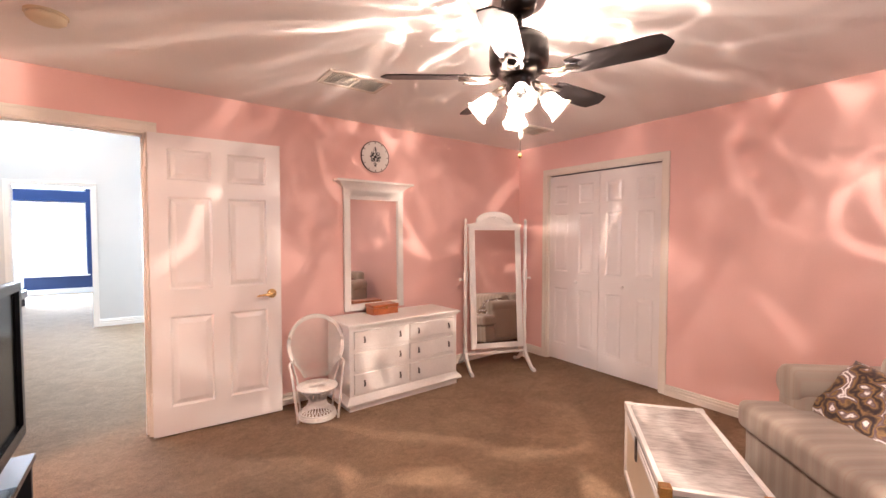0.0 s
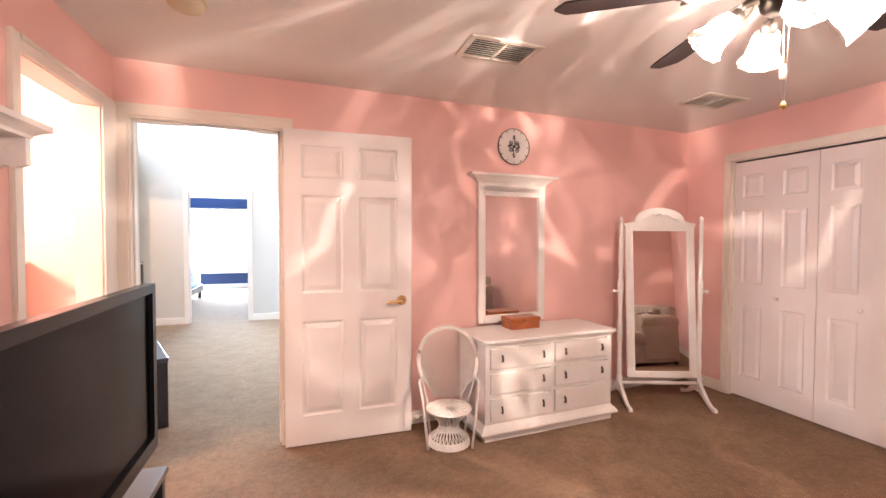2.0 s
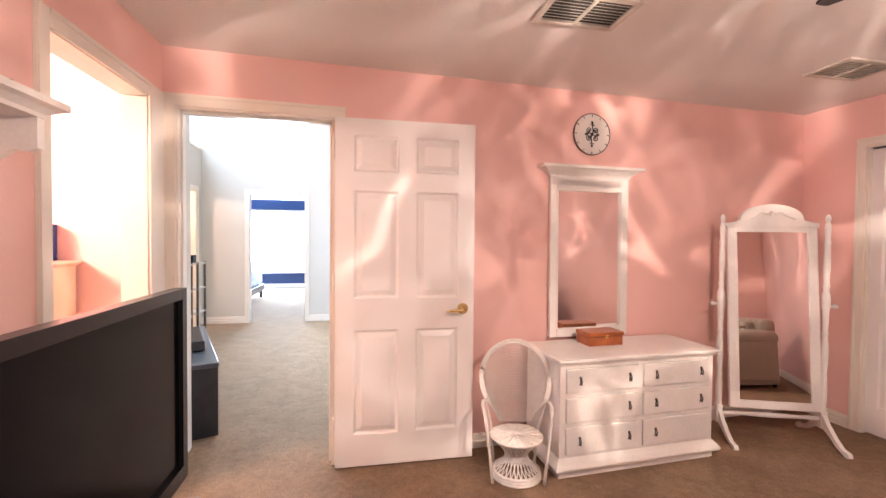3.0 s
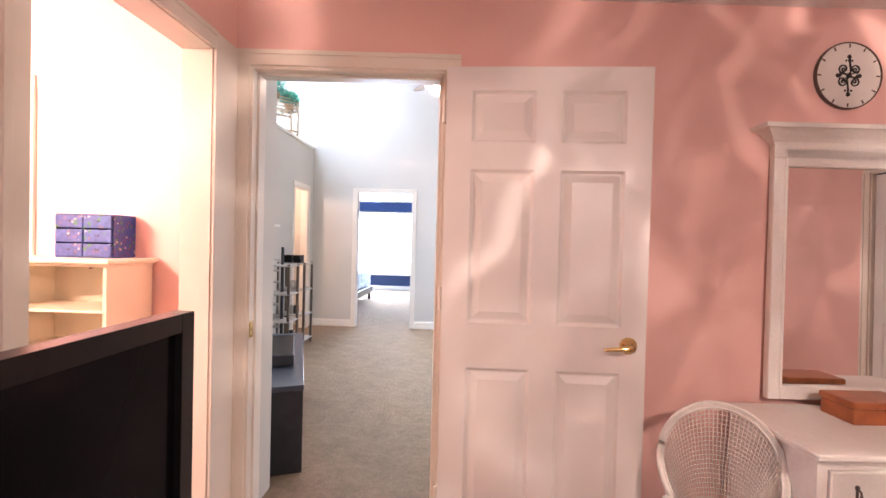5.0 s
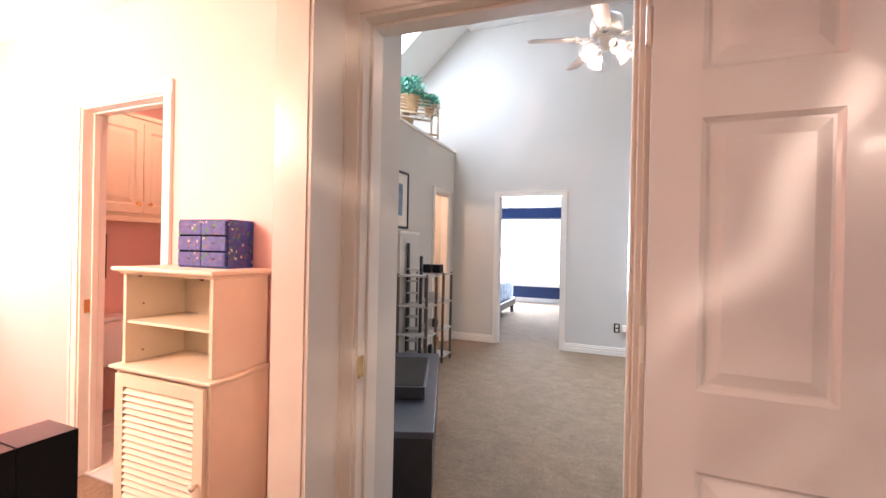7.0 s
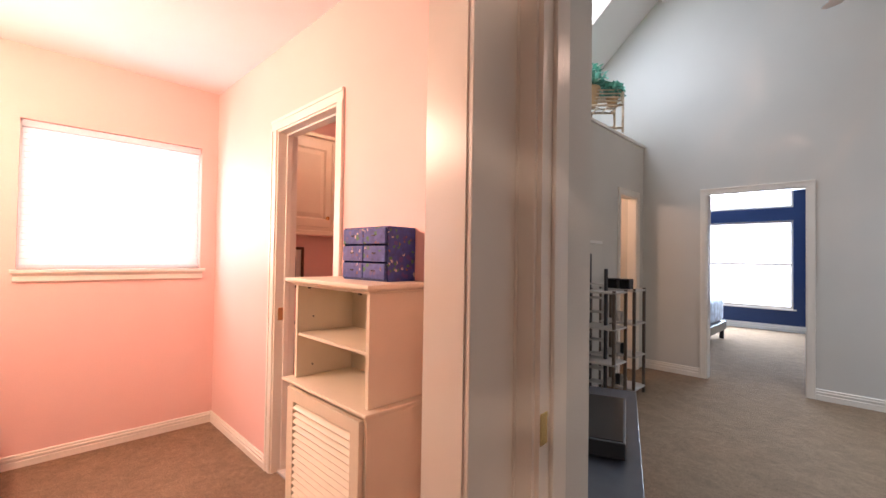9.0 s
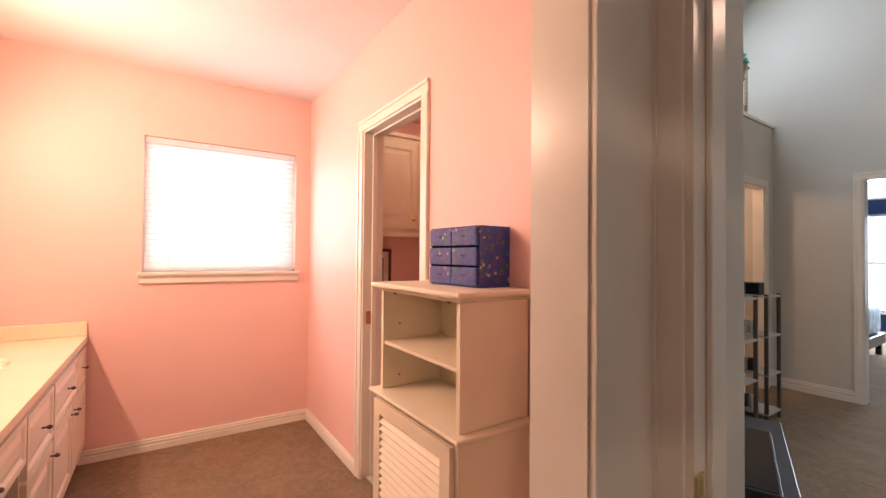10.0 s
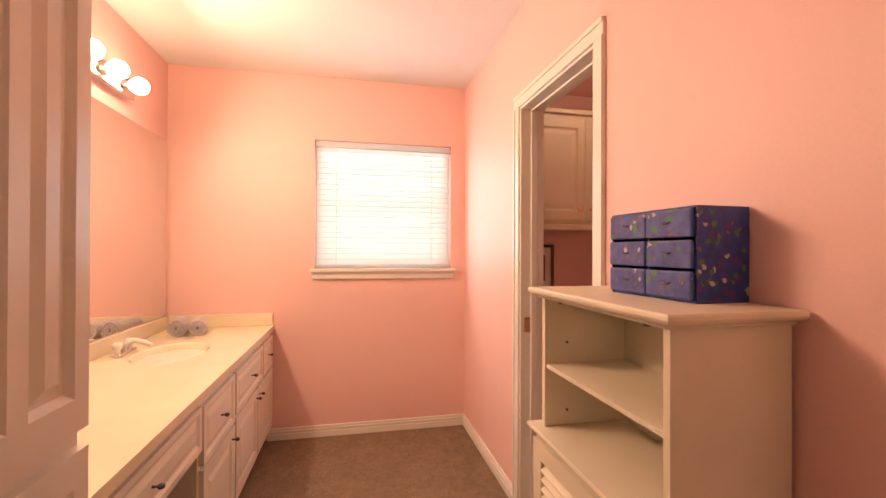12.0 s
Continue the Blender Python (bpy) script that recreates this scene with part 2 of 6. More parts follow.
def jamb(name, m, s0, s1, top, t0, t1, stop=None, label="white glossy door jamb lining"):
    """Lining of an opening with an optional stop bead at depth stop."""
    bm = bmesh.new()
    th = 0.012
    box(bm, s0, s0 + th, t0, t1, 0.0, top)
    box(bm, s1 - th, s1, t0, t1, 0.0, top)
    box(bm, s0 + th, s1 - th, t0, t1, top - th, top)
    if stop is not None:
        box(bm, s0 + th, s0 + th + 0.011, stop, stop + 0.035, 0.0, top - th, 0.003)
        box(bm, s1 - th - 0.011, s1 - th, stop, stop + 0.035, 0.0, top - th, 0.003)
        box(bm, s0 + th, s1 - th, stop, stop + 0.035, top - th - 0.011, top - th, 0.003)
    return solid(name, bm, TRIM, label, "door jamb", "structure", m=m)


# ---- plan ----
WX, EX, SY = -0.716, 3.82, -1.5
CEIL_BED, CEIL_BATH, CEIL_BLUE = 2.37, 2.56, 2.75
NW0, NE0 = (WX, 3.545), (EX, 3.80)
MN, NLEN = along(NW0, NE0)
NANG = math.degrees(math.atan2(NE0[1] - NW0[1], NE0[0] - NW0[0]))
BX, BN, BS = -3.75, 3.825, 1.78
LW, LN, LE = -2.06, 8.15, 3.2
BLUE_N = 12.95

# ---- structure: floors and ceilings ----
solid("floor", bx(-5.0, EX + 0.3, SY - 0.2, BLUE_N + 0.4, -0.12, 0.0), CARPET, "tan and grey cut-pile carpet over the whole floor", "carpet", "structure")
WET = (-3.5, -1.75, BN + 0.12, 5.1)
bm = bmesh.new()
box(bm, WET[0], WET[1], BN + 0.03, WET[3], 0.0, 0.004)
toilet_floor = solid("floor_toilet_room", bm, GROUT, "white square floor tiles with grey grout", "floor", "structure")

solid("ceiling", bx(WX - 0.06, EX + 0.1, SY - 0.1, 3.92, CEIL_BED, CEIL_BED + 0.08), CEIL, "white textured bedroom ceiling", "ceiling", "structure")
solid("ceiling_dressing", bx(BX - 0.1, WX - 0.06, BS - 0.1, BN + 0.06, CEIL_BATH, CEIL_BATH + 0.08), CEIL, "white ceiling of the dressing room", "ceiling", "structure")
solid("ceiling_toilet_room", bx(WET[0] - 0.1, WET[1] + 0.1, BN + 0.06, WET[3] + 0.1, 2.48, 2.56), PINK, "pink ceiling of the toilet room", "ceiling", "structure")
bm = bmesh.new()
# The gap holds the unseen skylight added for fill light.
for a, b, c, d in ((-1.85, 0.4, 3.6, LN + 0.06), (1.9, LE + 0.1, 3.6, LN + 0.06), (0.4, 1.9, 3.6, 6.0), (0.4, 1.9, 7.2, LN + 0.06)):
    box(bm, a, b, c, d, 4.42, 4.5)
solid("ceiling_living", bm, CEIL, "high flat white ceiling of the living room", "ceiling", "structure")
solid("ceiling_blue_room", bx(-4.9, 2.2, LN + 0.06, BLUE_N + 0.1, 3.2, 3.28), CEIL, "white bedroom ceiling beyond the living room", "ceiling", "structure")

# ---- structure: bedroom walls ----
D0, D1, DTOP = 0.06, 0.886, 2.055
wall("wall_north", NW0, NE0, 0.06, 0, CEIL_BED, PINK, [(D0, D1, 0, DTOP)], "pink painted bedroom wall with a doorway")
C0, C1, CTOP = SY * -1 + 2.075, SY * -1 + 3.358, 2.03
wall("wall_east", (EX, NE0[1] + 0.1), (EX, SY), 0.12, 0, CEIL_BED, PINK, [(NE0[1] + 0.1 - 3.358, NE0[1] + 0.1 - 2.075, 0, CTOP)], "pink painted bedroom wall with a closet opening")
wall("wall_south", (EX, SY), (WX, SY), 0.12, 0, CEIL_BED, PINK, [(1.2, 3.2, 0.6, 2.05)], "pink painted bedroom wall with an added, unseen window")
O0, O1, OTOP = 2.685, 3.378, 2.052
wall("wall_west", (WX, SY), (WX, 3.56), 0.12, 0, CEIL_BATH, PINK, [(O0 - SY, O1 - SY, 0, OTOP)], "pink painted wall with an opening to the dressing room")
solid("closet_back", wall_mesh(1.9, 0, 2.3, 0, 0.05), PINK, "back wall of the closet", "wall", "structure", m=pose(EX + 0.7, 3.7, 0, 0, 0, -90))

# door casing on the north wall: narrow leg squeezed against the corner
casing("door_casing_bedroom", MN, D0, D1, DTOP, 0.066, 0.018, wl=D0 - 0.002)
jamb("door_jamb_bedroom", MN, D0, D1, DTOP, -0.002, 0.13, stop=0.042)
MW = pose(WX, 0, 0, 0, 0, 90)
# west wall casing: local x is world y, local -y is the room side
oc = thing("opening_casing", "white glossy flat casing round the dressing room opening", "door casing", kind="structure", m=MW)
part("casing_leg", bx(O1, 3.548, -0.014, 0, 0, OTOP + 0.064, bevel=0.002), TRIM, oc)
bm = bx(O0 - 0.06, O0, -0.014, 0, 0, OTOP + 0.064, bevel=0.002)
box(bm, O0 - 0.06, O0 - 0.04, -0.02, -0.0139, 0, OTOP + 0.064, 0.002)
part("casing_leg", bm, TRIM, oc)
bm = bx(O0, O1, -0.014, 0, OTOP, OTOP + 0.064, bevel=0.002)
box(bm, O0, O1, -0.02, -0.0139, OTOP + 0.045, OTOP + 0.064, 0.002)
part("casing_head", bm, TRIM, oc)
bm = bmesh.new()
box(bm, O1 - 0.004, O1, 0.0, 0.12, 0, OTOP)
box(bm, O0, O0 + 0.004, 0.0, 0.12, 0, OTOP)
box(bm, O0, O1, 0.0, 0.12, OTOP - 0.004, OTOP)
solid("opening_lining", bm, TRIM, "white painted lining of the opening", "door jamb", "structure", m=MW)

# closet casing: local x runs from north to south on the east wall
ME = pose(EX, 3.358, 0, 0, 0, -90)
casing("closet_casing", ME, 0.0, 3.358 - 2.075, CTOP, 0.058, 0.017, label="white moulded casing round the closet doors")
jamb("closet_jamb", ME, 0.0, 3.358 - 2.075, CTOP, 0.0, 0.12, label="white painted closet jamb lining")

baseboard("baseboard_north", NW0, NE0, [(D1 + 0.068, NLEN)])
baseboard("baseboard_east", (EX, 2.015), (EX, SY), [(0, 2.015 - SY)])
baseboard("baseboard_east_corner", (EX, NE0[1]), (EX, 3.42), [(0, NE0[1] - 3.42)])
baseboard("baseboard_south", (EX, SY), (WX, SY), [(0, EX - WX)])
baseboard("baseboard_west", (WX, SY), (WX, O0), [(0, O0 - SY - 0.062)])

# ---- structure: dressing room ----
B0, B1, BTOP = -2.65, -1.968, 2.055
wall("wall_dressing_north", (BX, BN), (WX - 0.1, BN), 0.12, 0, CEIL_BATH, PINK, [(B0 - BX, B1 - BX, 0, BTOP)], "pink wall with a doorway to the toilet room")
W0, W1, WZ0, WZ1 = 2.722, 3.716, 1.19, 2.11
wall("wall_dressing_west", (BX, BS - 0.1), (BX, BN + 0.1), 0.14, 0, CEIL_BATH, PINK, [(W0 - BS + 0.1, W1 - BS + 0.1, WZ0, WZ1)], "pink wall with a window")
wall("wall_dressing_south", (WX - 0.12, BS), (BX, BS), 0.12, 0, CEIL_BATH, PINK, (), "pink wall behind the vanity")
MBN = pose(BX, BN, 0)
casing("door_casing_toilet", MBN, B0 - BX, B1 - BX, BTOP, 0.062, 0.018)
jamb("door_jamb_toilet", MBN, B0 - BX, B1 - BX, BTOP, -0.002, 0.122, stop=0.05)
baseboard("baseboard_dressing_west", (BX, BS), (BX, BN), [(2.42 - BS, BN - BS)], h=0.88)
baseboard("baseboard_dressing_north", (BX, BN), (WX - 0.12, BN), [(0, B0 - BX - 0.064), (B1 - BX + 0.064, WX - 0.12 - BX)], h=0.88)

# toilet room
wall("wall_toilet_west", (WET[0], WET[2]), (WET[0], WET[3]), 0.1, 0, 2.5, PINK, (), "pink toilet room wall")
wall("wall_toilet_north", (WET[0], WET[3]), (WET[1], WET[3]), 0.1, 0, 2.5, PINK, (), "pink toilet room wall")
wall("wall_toilet_east", (WET[1], WET[3]), (WET[1], WET[2]), 0.1, 0, 2.5, PINK, (), "pink toilet room wall")

# ---- structure: living room ----
wall("wall_living_south", NW0, (NE0[0], NE0[1]), 0.122, 0, 4.45, GREY, [(D0, D1, 0, DTOP)], "greige living room wall with the bedroom doorway", t0=0.062)
solid("wall_living_return", bx(WX - 0.14, WX - 0.014, 3.562, BN + 0.118, 0, 4.45), GREY, "short greige wall beside the doorway", "wall", "structure")
solid("wall_living_southwest", bx(-1.64, WX - 0.016, BN + 0.121, BN + 0.14, 0, 4.45), GREY, "greige living room wall", "wall", "structure")
solid("wall_living_toilet", bx(-1.648, -1.642, BN + 0.12, 5.2, 0, 2.7), GREY, "greige living room wall", "wall", "structure")
solid("wall_living_toilet_end", bx(-3.3, -1.642, 5.2, 5.21, 0, 4.45), GREY, "greige living room wall", "wall", "structure")
F0, F1, FTOP = -1.378, -0.524, 2.05
wall("wall_living_north", (-3.4, LN), (LE, LN), 0.06, 0, 4.6, GREY, [(F0 + 3.4, F1 + 3.4, 0, FTOP)], "tall greige living room wall with a doorway")
wall("wall_living_west", (LW, 5.2), (LW, LN), 0.1, 0, 2.68, GREY, [(7.45 - 5.2, 7.94 - 5.2, 0, 2.05)], "greige half-height wall under the plant ledge")
solid("plant_ledge", bx(-3.3, LW + 0.025, 5.2, LN, 2.68, 2.71, bevel=0.004), TRIM, "white painted plant ledge above the living room", "ledge", "structure")
wall("wall_living_loft", (-3.25, 3.9), (-3.25, LN), 0.1, 2.7, 3.36, GREY, (), "greige wall behind the plant ledge")
wall("wall_living_east", (LE, LN), (LE, 3.95), 0.1, 0, 4.5, GREY, [(0.6, 2.2, 0.6, 2.3), (2.5, 4.1, 0.6, 2.3)], "greige living room wall with two added, unseen windows")
# sloped ceiling with a skylight opening
sl_len = math.hypot(1.4, 1.25)
msl = Matrix(((1.4 / sl_len, 0, -1.25 / sl_len, -3.25), (0, 1, 0, 3.9), (1.25 / sl_len, 0, 1.4 / sl_len, 3.26), (0, 0, 0, 1)))
bm = bmesh.new()
for a, b, c, d in [(0, sl_len, 0, 2.1), (0, sl_len, 3.5, LN - 3.9), (0, 0.55, 2.1, 3.5), (1.65, sl_len, 2.1, 3.5)]:
    box(bm, a, b, c, d, 0, 0.06)
solid("ceiling_slope", bm, CEIL, "sloped white ceiling with a skylight", "ceiling", "structure", m=msl)
sk = new("skylight_1", mesh_of("skylight_1", bx(0.55, 1.65, 2.1, 3.5, 0.04, 0.05), DAYGLOW))
sk.matrix_world = msl
tagged(sk, "bright skylight in the sloped ceiling", "skylight", kind="structure")
MLN = pose(-3.4, LN, 0)
casing("door_casing_far", MLN, F0 + 3.4, F1 + 3.4, FTOP, 0.06, 0.018)
jamb("door_jamb_far", MLN, F0 + 3.4, F1 + 3.4, FTOP, -0.002, 0.122)
baseboard("baseboard_living_north", (-3.4, LN), (LE, LN), [(LW + 3.4, F0 + 3.4 - 0.062), (F1 + 3.4 + 0.062, LE + 3.4)], h=1.15)
baseboard("baseboard_living_south", (NE0[0], NE0[1] + 0.122), (NW0[0], NW0[1] + 0.122), [(0.5, NLEN - D1 - 0.07), (NLEN - D0 + 0.005, NLEN + 0.03)], h=1.15)
MLW = pose(LW, 3.9, 0, 0, 0, 90)
casing("door_casing_side", MLW, 3.55, 4.04, 2.05, 0.06, 0.018)
jamb("door_jamb_side", MLW, 3.55, 4.04, 2.05, 0.0, 0.1)
baseboard("baseboard_living_west", (LW, 5.2), (LW, LN), [(0, 2.18)], h=1.15)
# small lit room behind the side doorway
CORR = mat("warm_cream_paint", (0.75, 0.66, 0.5), 0.6, var=0.03)
wall("wall_corridor", (-3.4, 5.8), (-3.4, LN), 0.1, 0, 2.6, CORR, (), "cream wall of the side corridor")
wall("wall_corridor_south", (-3.4, 5.8), (LW - 0.1, 5.8), 0.1, 0, 2.6, CORR, (), "cream wall of the side corridor")

# ---- structure: blue room ----
wall("wall_blue_south", (-4.9, LN + 0.062), (2.2, LN + 0.062), 0.06, 0, 3.2, NAVY, [(F0 + 4.9, F1 + 4.9, 0, FTOP)], "navy painted wall")
BW0, BW1 = -3.6, -1.06
wall("wall_blue_north", (-4.9, BLUE_N), (2.2, BLUE_N), 0.14, 0, 3.2, NAVY, [(BW0 + 4.9, BW1 + 4.9, 0.42, 2.10), (BW0 + 4.9, BW1 + 4.9, 2.34, 3.0)], "navy painted wall with a wide window and a transom")
wall("wall_blue_west", (-4.9, LN + 0.062), (-4.9, BLUE_N), 0.1, 0, 3.2, NAVY, (), "navy painted wall")
wall("wall_blue_east", (2.2, BLUE_N), (2.2, LN + 0.062), 0.1, 0, 3.2, NAVY, (), "navy painted wall")
baseboard("baseboard_blue", (-4.9, BLUE_N), (2.2, BLUE_N), [(0, 7.1)], h=1.3)


def window_unit(name, m, w, z0, z1, mullions=(), rails=(), label="", glow=None, depth=0.1):
    """White frame with panes, local x along the wall, local y outward."""
    e = thing(name, label, "window", kind="structure", m=m)
    fr = bmesh.new()
    for a, b, c, d in [(0, 0.04, z0, z1), (w - 0.04, w, z0, z1), (0.04, w - 0.04, z0, z0 + 0.04), (0.04, w - 0.04, z1 - 0.04, z1)]:
        box(fr, a, b, depth - 0.04, depth, c, d, 0.003)
    for s in mullions:
        box(fr, s - 0.022, s + 0.022, depth - 0.035, depth, z0 + 0.04, z1 - 0.04, 0.003)
    for z in rails:
        box(fr, 0.04, w - 0.04, depth - 0.03, depth - 0.004, z - 0.015, z + 0.015, 0.003)
    part("window_frame", fr, TRIM, e)
    part("backdrop_pane", bx(0.0, w, depth + 0.012, depth + 0.018, z0, z1), glow or DAYGLOW, e, "bright overexposed daylight")
    return e


window_unit("window_1", pose(BW0, BLUE_N, 0), BW1 - BW0, 0.42, 2.10, (), (1.26,), "wide white-framed window full of daylight")
window_unit("window_2", pose(BW0, BLUE_N, 0), BW1 - BW0, 2.34, 3.0, (), (), "white-framed transom window full of daylight")
bm = bmesh.new()
box(bm, -0.05, BW1 - BW0 + 0.05, -0.05, 0.06, 0.40, 0.425, 0.004)
solid("window_sill", bm, TRIM, "white window sill", "window sill", "structure", m=pose(BW0, BLUE_N, 0))
# East windows are out of view, added to let daylight in.
for k, y in enumerate((LN - 0.6, LN - 2.5)):
    window_unit("window_%d" % (4 + k), pose(LE, y, 0, 0, 0, -90), 1.6, 0.6, 2.3, (0.8,), (1.45,), "tall white-framed living room window added out of view for daylight", DAYFILL)
# South window is unseen, added for pale fill in the bedroom.
window_unit("window_6", pose(EX - 1.2, SY, 0, 0, 0, 180), 2.0, 0.6, 2.05, (1.0,), (1.3,), "white-framed bedroom window added out of view for dim fill light", FILLSOFT)

# ---- lamps of the place, with added fill lamps ----
lamp_area("daylight_blue", pose((BW0 + BW1) / 2, BLUE_N - 0.03, 1.3, -90, 0, 0), 2.6, 1.6, DAY_BLUE, kelvin(6500))
# Fill lamps at the two added east windows.
for y in (LN - 1.4, LN - 3.3):
    lamp_area("fill_light_living", pose(LE - 0.03, y, 1.45, 90, 0, 90), 1.5, 1.6, FILL_LIVING, kelvin(6500))
lamp_area("daylight_skylight", msl @ pose(1.1, 2.8, 0.0, 0, 0, 0), 0.9, 1.3, DAY_SKYLIGHT, kelvin(6500))
# Unseen skylight and narrow lamp, added to brighten the living room floor.
rs = solid("fill_skylight", bx(0.4, 1.9, 6.0, 7.2, 4.46, 4.47), DAYFILL, "unseen square skylight added to the flat living room ceiling for fill light", "skylight", "structure")
lamp_area("fill_light_roof", pose(1.15, 6.6, 4.43), 1.4, 1.1, FILL_ROOF, kelvin(6500)).data.spread = math.radians(84)
lamp_area("daylight_dressing", pose(BX + 0.05, (W0 + W1) / 2, 1.65, 90, 0, -90), 0.9, 0.8, DAY_BATH, kelvin(6500))
# Fill lamp at the added south window.
lamp_area("fill_light_bedroom", pose(EX - 2.2, SY + 0.03, 1.3, 90, 0, 0), 1.9, 1.4, FILL_BED, kelvin(5200))
lamp_point("corridor_lamp", (-2.8, 7.0, 2.2), 45, kelvin(2700), 0.08)


# ---- shared builders ----
def raised_panel(bm, x0, x1, z0, z1, y, depth=0.012, rim=0.012, flat=0.006, slope=0.03, rise=0.8):
    """Rings of a raised panel whose rim lies at y (front faces -y)."""
    rings = []
    d = 0.0
    for inset, dy in ((0, 0), (rim * 0.4, depth * 0.45), (rim, depth), (rim + flat, depth), (rim + flat + slope, depth * (1 - rise))):
        a, b, c, e = x0 + inset, x1 - inset, z0 + inset, z1 - inset
        rings.append([bm.verts.new((p, y + dy, q)) for p, q in ((a, c), (b, c), (b, e), (a, e))])
    for r, s in zip(rings, rings[1:]):
        for i in range(4):
            j = (i + 1) % 4
            bm.faces.new((r[i], r[j], s[j], s[i]))
    bm.faces.new(rings[-1])


def panel_slab(w, h, t, panels, z0=0.0, depth=0.012, slope=0.03):
    """A door slab w wide from z0 to h, front at y=0, with raised panels."""
    bm = bmesh.new()
    xs = sorted({0.0, w, *[v for p in panels for v in p[:2]]})
    zs = sorted({z0, h, *[v for p in panels for v in p[2:]]})
    for a, b in zip(xs, xs[1:]):
        for c, d in zip(zs, zs[1:]):
            mx, mz = (a + b) / 2, (c + d) / 2
            if not any(p[0] < mx < p[1] and p[2] < mz < p[3] for p in panels):
                bm.faces.new([bm.verts.new(v) for v in ((a, 0, c), (b, 0, c), (b, 0, d), (a, 0, d))])
    bmesh.ops.remove_doubles(bm, verts=bm.verts, dist=1e-5)
    for p in panels:
        raised_panel(bm, *p, 0.0, depth=depth, slope=slope)
    bmesh.ops.remove_doubles(bm, verts=bm.verts, dist=1e-5)
    rim = [e for e in bm.edges if e.is_boundary]
    out = bmesh.ops.extrude_edge_only(bm, edges=rim)["geom"]
    bmesh.ops.translate(bm, verts=[g for g in out if isinstance(g, bmesh.types.BMVert)], vec=(0, t, 0))
    bmesh.ops.holes_fill(bm, edges=[e for e in bm.edges if e.is_boundary])
    return bm


def knob(parent, at, material=None, r=0.014, name="knob", label=""):
    return part(name, lat([(0.0, 0.0), (r * 0.5, 0.0), (r * 0.38, 0.012), (r * 0.95, 0.018), (r, 0.024), (r * 0.7, 0.031), (0.0, 0.033)], 14, pose(*at, 90, 0, 0)), material or PEWTER, parent, label, smooth=True)


# ---- bedroom: door leaf ----
leaf = thing("bedroom_door", "white six-panel door standing wide open against the wall", "door", m=pose(0.181, 3.523, 0, 0, 0, -0.6))
LP = [(0.105, 0.365, 1.74, 1.95), (0.468, 0.725, 1.74, 1.95), (0.105, 0.365, 1.0, 1.63), (0.468, 0.725, 1.0, 1.63), (0.105, 0.365, 0.2, 0.815), (0.468, 0.725, 0.2, 0.815)]
part("leaf", panel_slab(0.826, 2.046, 0.035, LP, 0.012), DOORW, leaf)
hd = part("rose", lat([(0.034, 0.0), (0.034, 0.006), (0.028, 0.012), (0.012, 0.014), (0.012, 0.05), (0.0, 0.052)], 24, pose(0.756, 0, 0.93, 90, 0, 0)), BRASS, leaf, "polished brass rose", smooth=True)
part("lever", tb([(0.756, -0.048, 0.93), (0.735, -0.056, 0.93), (0.71, -0.058, 0.928), (0.67, -0.057, 0.925), (0.645, -0.052, 0.92)], [0.017, 0.015, 0.010, 0.008, 0.006], 10), BRASS, leaf, "polished brass lever handle", smooth=True)
part("latch", bx(0.825, 0.829, 0.008, 0.028, 0.90, 0.96), BRASS, leaf, "brass latch plate")
for z in (0.22, 1.05, 1.82):
    hb = bmesh.new()
    lathe(hb, [(0.007, z), (0.007, z + 0.09)], 10, pose(-0.009, 0.004, 0))
    box(hb, -0.004, 0.0, 0.006, 0.03, z, z + 0.09)
    part("hinge", hb, TRIM, leaf)
MS = MN @ pose(D0 + 0.0125, 0, 0)
sp = bmesh.new()
box(sp, 0, 0.0025, -0.001, 0.03, 0.895, 0.965, 0.001)
solid("strike_plate", sp, BRASS, "brass strike plate let into the door jamb", "strike plate", m=MS)

# ---- bedroom: closet doors ----
for k in range(4):
    w = (3.358 - 2.075 - 0.03) / 4
    cd = thing("closet_door", "white three-panel folding closet door, closed", "closet door", "closet doors", m=pose(EX + 0.028, 3.358 - 0.013 - k * w - (0.003 if k > 1 else 0.0), 0, 0, 0, -90))
    part("leaf", panel_slab(w - (0.0003 if k % 2 == 0 else 0.002), 2.005, 0.03, [(0.07, w - 0.07, 1.70, 1.90), (0.07, w - 0.07, 0.98, 1.60), (0.07, w - 0.07, 0.19, 0.80)], 0.012, depth=0.007, slope=0.024), DOORW, cd)
    if k in (1, 2):
        knob(cd, (0.05 if k == 1 else w - 0.05, 0, 0.88), DOORW, 0.017, "knob", "white porcelain knob")
solid("closet_track", bx(EX + 0.02, EX + 0.06, 2.09, 3.34, 2.012, 2.017), BLACKM, "dark metal closet door track", "door track", "structure")

# ---- bedroom: dresser ----
dr = thing("dresser", "white painted six-drawer dresser with dark pewter pulls", "dresser", m=pose(1.432, 3.207, 0, 0, 0, NANG))
DWID, DDEP, DH = 1.065, 0.415, 0.682
body = bmesh.new()
box(body, 0.0, DWID, 0.012, DDEP, 0.1, DH - 0.028)
part("body", body, WHITEW, dr)
pl = bmesh.new()
box(pl, -0.004, DWID + 0.004, -0.004, DDEP, 0.0, 0.045)
rows = []
for o, z in ((0.0, 0.112), (0.004, 0.108), (0.024, 0.085), (0.036, 0.068), (0.038, 0.06), (0.034, 0.05), (0.006, 0.044)):
    rows.append([pl.verts.new(v) for v in ((-o, DDEP, z), (-o, -o, z), (DWID + o, -o, z), (DWID + o, DDEP, z))])
